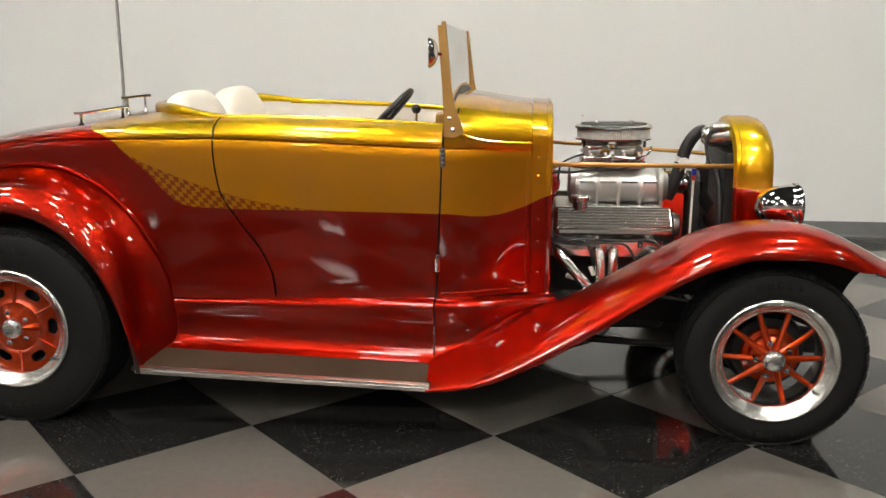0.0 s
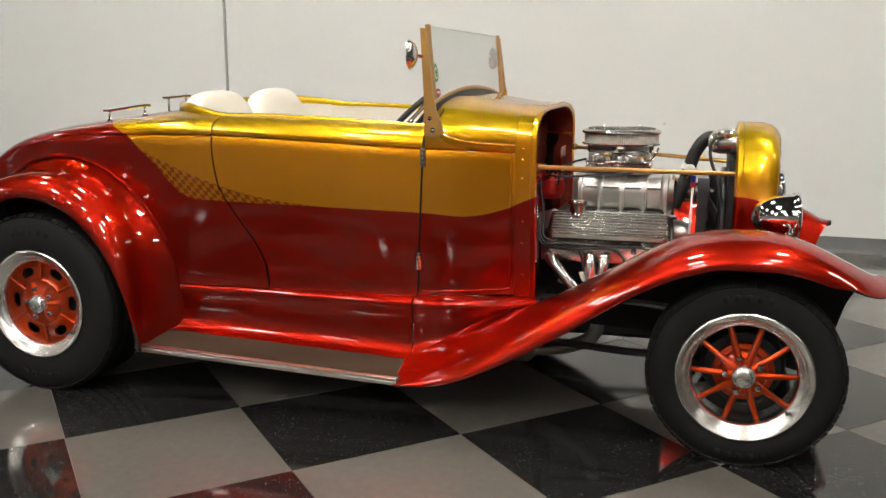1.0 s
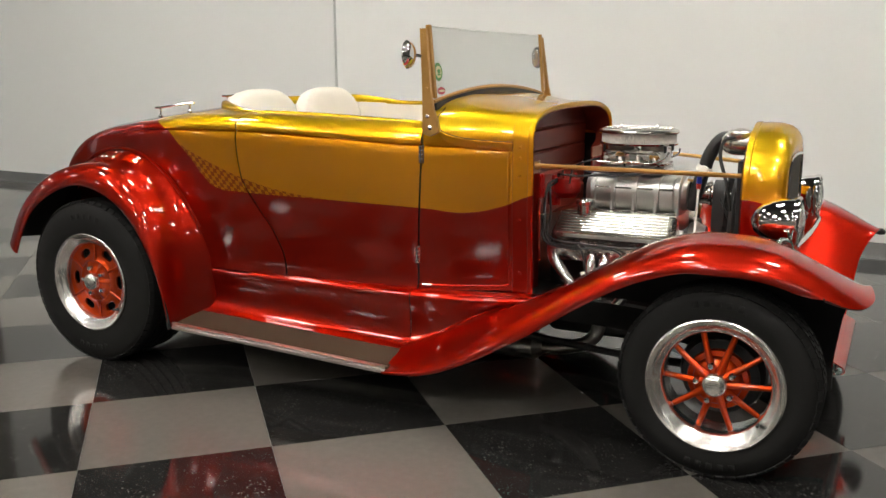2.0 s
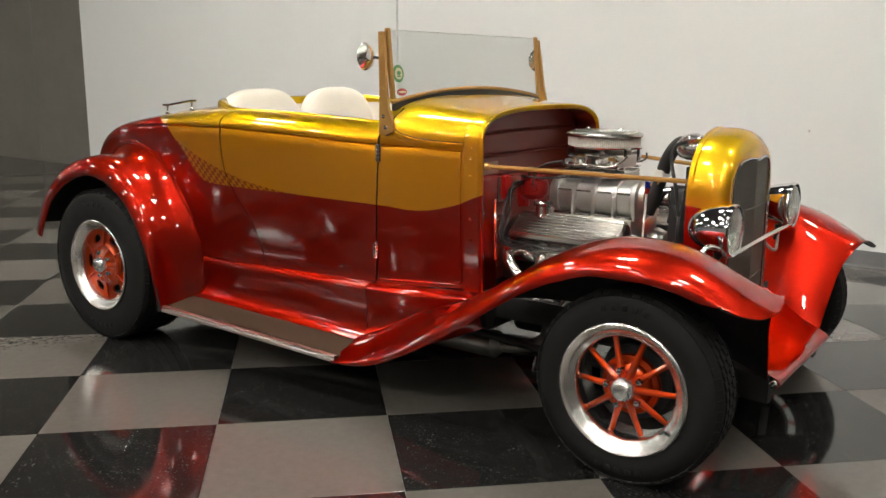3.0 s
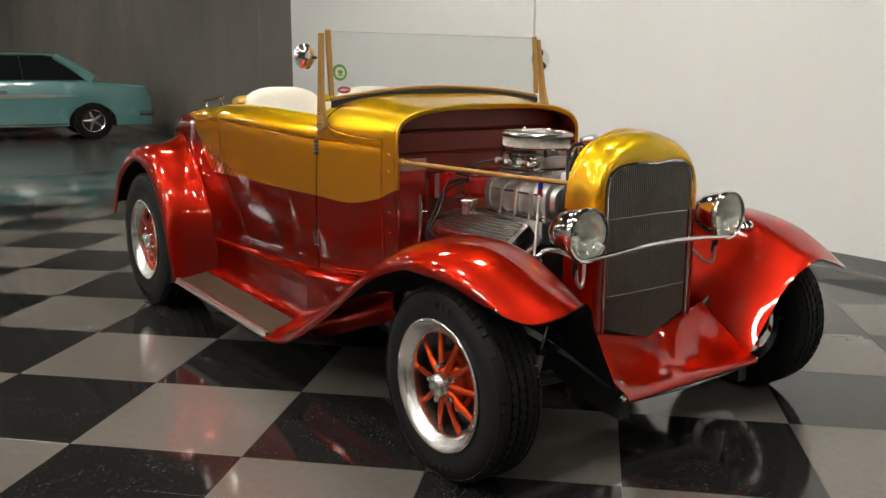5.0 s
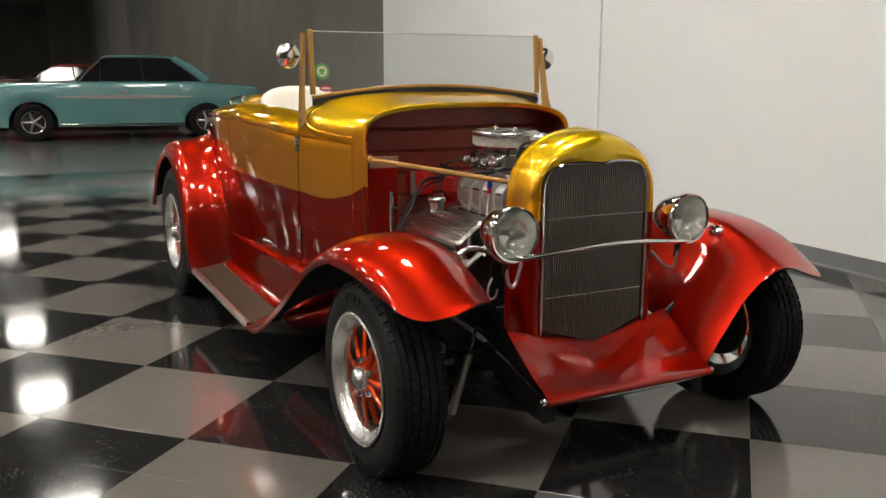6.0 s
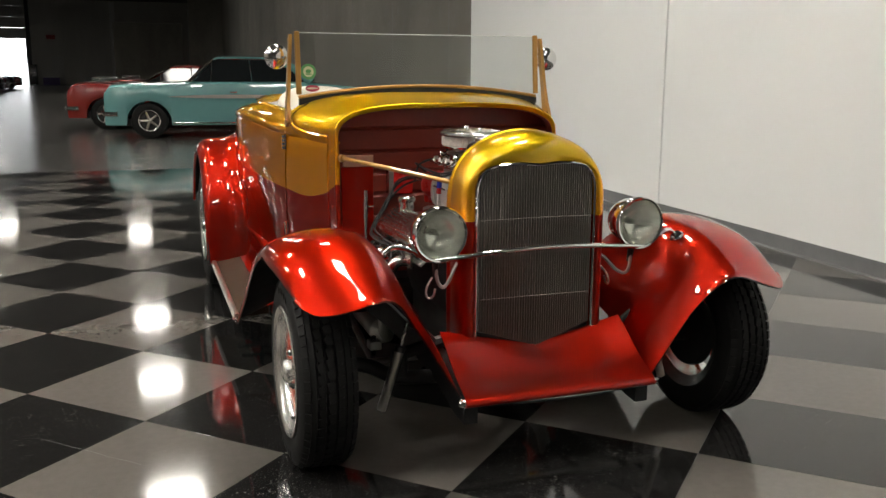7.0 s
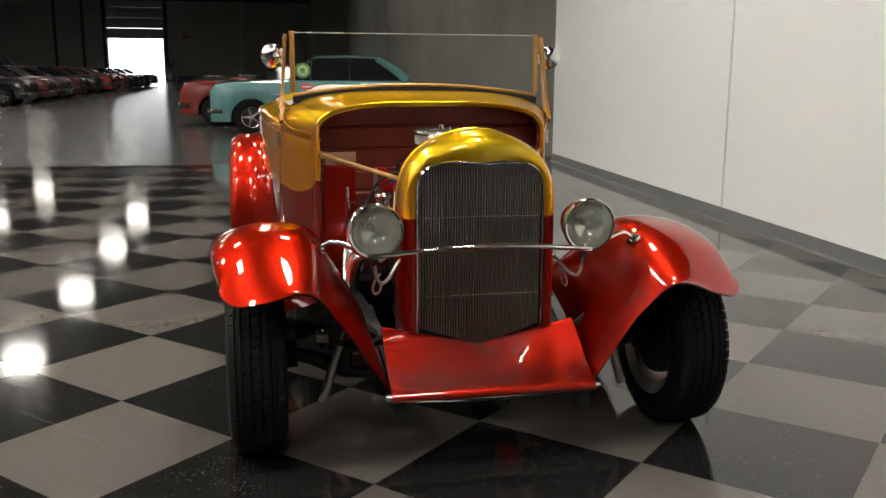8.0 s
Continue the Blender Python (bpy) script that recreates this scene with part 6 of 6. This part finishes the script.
for x in (-1.93, -1.76):
    pair("board_bracket", lambda: tube(fresh(), [(x, -0.45, 0.33), (x, -0.62, 0.20), (x, -0.76, 0.195)], 0.011, 8), "black", car)

# the car stands turned by a third of a degree
turned = Matrix.Translation((-2.6, 0, 0)) @ Matrix.Rotation(radians(-0.3), 4, "Z") @ Matrix.Translation((2.6, 0, 0))
for ob in (car, sticker, oval_sticker):
    ob.matrix_basis = turned @ ob.matrix_basis


# ---- parked cars in the hall ----
def parked_car(label, paint, wb=2.93, front=0.80, rear=1.05, hw=0.93, belt=1.00, roof=1.48, hood=0.95, nose=0.84, tail=0.92, cabin=(-1.35, 0.62, -2.15, -3.0),
               wheel_r=0.335, boxy=False, stripe=None, trim=True, lamp_z=0.68, trim_z=0.70):
    """A closed car, front axle at the origin, facing +x. cabin: roof front, screen foot offset, roof back, rear screen foot."""
    root = thing("parked_car", (0, 0, 0), label, "car", "parked cars")
    x_n, x_t = front, -wb - rear
    c0, c1 = cabin[0] + cabin[1], cabin[3]
    top = curve1([x_t, x_t + 0.06, x_t + 0.35, c1 - 0.05, c1 + 0.1, c0, c0 + 0.15, x_n - 0.35, x_n - 0.08, x_n],
                 [tail - 0.14, tail - 0.03, tail, belt - 0.02, belt, belt, belt - 0.015, hood - 0.03, nose, nose - 0.12])
    wid = curve1([x_t, x_t + 0.08, x_t + 0.5, -wb * 0.5, x_n - 0.5, x_n - 0.08, x_n], [hw * 0.86, hw * 0.93, hw * 0.98, hw, hw * 0.98, hw * 0.93, hw * 0.86])

    def low(x):
        z = 0.24
        for xw in (0.0, -wb):
            d = abs(x - xw)
            if d < 0.40:
                z = max(z, 0.33 + math.sqrt(0.40 ** 2 - d * d) * (0.95 if xw == 0 else 0.80) - 0.02)
        return z

    xs = sorted(set(list(np.linspace(x_t, x_n, 46)) + [xw + d for xw in (0.0, -wb) for d in (-0.41, -0.399, -0.38, -0.34, -0.28, -0.2, -0.1, 0, 0.1, 0.2, 0.28, 0.34, 0.38, 0.399, 0.41)]))
    rows = []
    for x in xs:
        w, t, l = wid(x), top(x), low(x)
        m = min(l, t - 0.3)
        half_row = [(0.80 * w, m), (0.955 * w, m + 0.01), (0.985 * w, m + (t - m) * 0.18), (w, m + (t - m) * 0.48), (0.985 * w, m + (t - m) * 0.72), (0.955 * w, t - 0.045), (0.90 * w, t - 0.012), (0.70 * w, t + 0.006), (0.0, t + 0.022)]
        rows.append([Vector((x, -y, z)) for y, z in half_row] + [Vector((x, y, z)) for y, z in reversed(half_row[:-1])])
    b = fresh()
    vs = grid(b, rows)
    b.faces.new(vs[0])
    b.faces.new(vs[-1])
    body = part("body", b, paint, root, "", 40)
    part("underbody", block(fresh(), (wb + front + rear - 0.5, hw * 1.5, 0.14), pose((x_n + x_t) / 2, 0, 0.30), 0.02), "under", root)
    # cabin
    rw = hw * (0.80 if boxy else 0.70)
    bw = hw * 0.90
    rf, rb = cabin[0], cabin[2]
    cab = fresh()
    roofrows = []
    for x, dz in ((rf, -0.045), (rf - 0.08, -0.012), ((rf + rb) / 2, 0.0), (rb + 0.08, -0.012), (rb, -0.04)):
        roofrows.append([Vector((x, rw * k, roof + dz - 0.035 * abs(k) ** 2.5)) for k in np.linspace(-1, 1, 13)])
    grid(cab, roofrows)
    thicken(cab, 0.03)
    roof_part = part("roof", cab, paint, root)
    for s in (-1, 1):
        for (x0, x1, r) in ((rf + 0.0, c0 - 0.02, 0.026), (rb, c1, 0.075)):
            part("pillar", tube(fresh(), [(x0, s * rw, roof - 0.09), ((x0 + x1) / 2, s * (rw + bw) / 2 * 1.01, (roof + belt) / 2 - 0.02), (x1, s * bw, belt - 0.01)], [r * 0.8, r, r * 1.3], 8), paint if r > 0.03 else "chrome", roof_part)
        g = fresh()
        p = [Vector((rf - 0.03, s * (rw - 0.012), roof - 0.085)), Vector((rb + 0.03, s * (rw - 0.012), roof - 0.095)), Vector((c1 + 0.12, s * (bw - 0.015), belt)), Vector((c0 - 0.10, s * (bw - 0.015), belt))]
        g.faces.new([g.verts.new(v) for v in p])
        part("side_window", thicken(g, 0.004), "dark_glass", root)
        mid = (rf + rb) / 2 - 0.05
        part("window_divider", tube(fresh(), [(mid, s * (rw - 0.004), roof - 0.085), (mid - 0.04, s * (bw - 0.005), belt)], 0.012, 6), "chrome", roof_part)
        quarter_x = c0 - 0.42
        part("vent_bar", tube(fresh(), [(quarter_x - 0.02, s * (rw + 0.04), roof - 0.14), (quarter_x, s * (bw - 0.004), belt)], 0.010, 6), "chrome", roof_part)
        if trim:
            spear = [(-0.35 - (wb - 0.55) * u, trim_z - 0.02 + 0.034 * math.sin(math.pi * u) ** 0.7) for u in np.linspace(0, 1, 15)]
            spear += [(-0.35 - (wb - 0.55) * u, trim_z - 0.02 - 0.034 * math.sin(math.pi * u) ** 0.7) for u in np.linspace(0.93, 0.07, 13)]
            part("side_trim", slab(fresh(), spear, 0.016, pose(0, s * (hw + 0.001), 0)), "cast", body, "slender bright spear along the side")
            part("rocker_trim", block(fresh(), (wb - 0.85, 0.012, 0.03), pose(-wb * 0.5, s * (hw * 0.975), 0.285), 0.004, 1), "chrome", body)
        part("door_handle", block(fresh(), (0.13, 0.02, 0.02), pose(-wb * 0.52, s * (hw - 0.005), 0.86), 0.006, 1), "chrome", body)
    for x0, x1, name in ((rf + 0.01, c0, "windscreen"), (rb - 0.01, c1, "rear_window")):
        g = fresh()
        grid(g, [[Vector((x0, rw * 0.93 * k, roof - 0.065)) for k in (-1, -0.5, 0, 0.5, 1)], [Vector((x1 + (0.06 if x1 > -1 else -0.04) * (1 - k * k), bw * 0.93 * k, belt + 0.012)) for k in (-1, -0.5, 0, 0.5, 1)]])
        part(name, thicken(g, 0.004), "dark_glass", root)
    # ends
    for x, sgn, name in ((x_n, 1, "front_bumper"), (x_t, -1, "rear_bumper")):
        part(name, tube(fresh(), [(x - sgn * 0.25, -hw * 0.95, 0.46), (x + sgn * 0.00, -hw * 0.86, 0.46), (x + sgn * 0.07, -hw * 0.4, 0.46), (x + sgn * 0.08, 0, 0.46), (x + sgn * 0.07, hw * 0.4, 0.46), (x + sgn * 0.0, hw * 0.86, 0.46), (x - sgn * 0.25, hw * 0.95, 0.46)], 0.05, 10, 30), "chrome", root, "chrome bumper")
    part("grille", block(fresh(), (0.05, hw * 1.1, 0.17), pose(x_n - 0.005, 0, lamp_z), 0.01), "radiator", root)
    for s in (-1, 1):
        for dy in (0.60, 0.78):
            part("headlight", lathe(fresh(), [(0.0, -0.03), (0.05, -0.028), (0.072, -0.016), (0.078, 0.0), (0.078, 0.05)], Matrix.Translation((x_n - 0.01 - 0.05 * (dy > 0.7), s * hw * dy, lamp_z)) @ Matrix.Rotation(radians(90), 4, "Z"), 18), "chrome", root)
        part("tail_light", block(fresh(), (0.05, 0.26, 0.11), pose(x_t + 0.005, s * hw * 0.62, lamp_z), 0.015), "engred", root)
        for xw in (0.0, -wb):
            tyre = part("wheel", lathe(fresh(), [(0.17, 0.02), (0.20, 0.0), (wheel_r - 0.05, -0.006), (wheel_r - 0.012, 0.006), (wheel_r, 0.03), (wheel_r, 0.17), (wheel_r - 0.02, 0.20), (0.17, 0.19)], pose(xw, s * (hw - 0.03), wheel_r, 0, 0, 0 if s < 0 else 180), 36), "rubber", root, "black tyre with a bright wheel")
            part("wheel_rim", lathe(fresh(), [(0.205, 0.006), (0.20, -0.002), (0.185, 0.004), (0.175, 0.03), (0.172, 0.08)], pose(xw, s * (hw - 0.03), wheel_r, 0, 0, 0 if s < 0 else 180), 32), "alloy", tyre)
            part("wheel_back", lathe(fresh(), [(0.0, 0.05), (0.172, 0.06)], pose(xw, s * (hw - 0.03), wheel_r, 0, 0, 0 if s < 0 else 180), 24), "black", tyre)
            for k in range(5):
                a = 2 * math.pi * k / 5
                part("wheel_spoke", tube(fresh(), [(xw, s * (hw - 0.045), wheel_r), (xw + 0.172 * math.cos(a), s * (hw - 0.055), wheel_r + 0.172 * math.sin(a))], [0.030, 0.016], 6), "bar", tyre)
    if stripe:
        g = fresh()
        for y0 in (-0.32, 0.32):
            seg = [x for x in np.linspace(c0 + 0.1, x_n - 0.12, 9)]
            rws = [[Vector((x, y0 + d, top(x) + 0.022 - 0.016 * abs(y0 + d) / (0.7 * wid(x)) + 0.005)) for d in (-0.13, 0.13)] for x in seg]
            grid(g, rws)
        part("hood_stripe", g, stripe, body, "pair of broad stripes on the hood")
        part("hood_scoop", block(fresh(), (0.55, 0.5, 0.09), pose((c0 + x_n) / 2 + 0.05, 0, hood + 0.05), 0.03), "car_black", body)
    return root


def park(root, x, y, turn):
    root.matrix_basis = pose(x, y, 0, 0, 0, turn)


turquoise = parked_car("pale turquoise two-door hardtop with chrome trim beside the concrete wall", "teal", wb=3.0, belt=1.06, roof=1.56, hood=1.04, nose=0.98, tail=0.98, cabin=(-1.19, 0.46, -2.45, -3.05), trim_z=0.80)
park(turquoise, -15.92, -0.66, -97)
red_one = parked_car("red coupe with pale hood stripes and a black scoop", "car_red", belt=0.98, roof=1.40, hood=1.03, nose=0.95, tail=0.94, stripe="car_white", trim=False)
park(red_one, -19.0, -1.45, -97)
black_one = parked_car("glossy black two-door car parked in a row", "car_black", belt=0.99, roof=1.40, hood=0.95)
park(black_one, -31.0, -9.05, 90)
maroon_one = parked_car("dark maroon coupe parked in a row", "car_maroon", belt=0.98, roof=1.38, hood=0.95)
park(maroon_one, -34.0, -9.0, 90)
green_one = parked_car("tall dark green wagon with a flat roof, parked in a row", "car_green", belt=1.15, roof=1.95, hood=1.10, nose=1.05, tail=1.12, cabin=(-1.15, 0.5, -3.4, -3.8), boxy=True, trim=False, lamp_z=0.85)
park(green_one, -43.0, -11.0, 90)
copy_thing(maroon_one, pose(-22.3, -0.9, 0, 0, 0, -90))
copy_thing(black_one, pose(-25.3, -1.0, 0, 0, 0, -90))
copy_thing(red_one, pose(-28.3, -0.8, 0, 0, 0, -90))
for k, (src, dx) in enumerate(((black_one, -37.0), (maroon_one, -40.0), (black_one, -46.0), (red_one, -49.0), (maroon_one, -52.5), (red_one, -56.0), (black_one, -60.0), (maroon_one, -64.0), (black_one, -68.0), (maroon_one, -71.5))):
    copy_thing(src, pose(dx, -9.0 + 0.12 * math.sin(k * 2.3), 0, 0, 0, 90 + 1.5 * math.sin(k * 1.7)))
bin_ = thing("waste_bin", (-93.5, -9.0, 0), "tall black wheeled waste bin beside the open door", "waste bin")
part("tub", block(fresh(), (0.8, 0.75, 1.75), pose(-93.5, -9.0, 0.95), 0.05), "car_black", bin_)
part("lid", block(fresh(), (0.86, 0.8, 0.12), pose(-93.5, -9.0, 1.88), 0.04), "car_black", bin_)
for s in (-1, 1):
    part("castor", lathe(fresh(), [(0.0, -0.04), (0.08, -0.04), (0.08, 0.04), (0.0, 0.04)], pose(-93.3, -9.0 + s * 0.25, 0.08), 12), "rubber", bin_)
crate = thing("storage_crate", (-93.2, -7.4, 0), "purple plastic storage crate by the end wall", "crate")
part("box", block(fresh(), (0.9, 1.5, 0.7), pose(-93.2, -7.4, 0.36), 0.04), "purple", crate)
part("lid", block(fresh(), (0.95, 1.55, 0.07), pose(-93.2, -7.4, 0.74), 0.02), "car_white", crate)


lay_tiles()
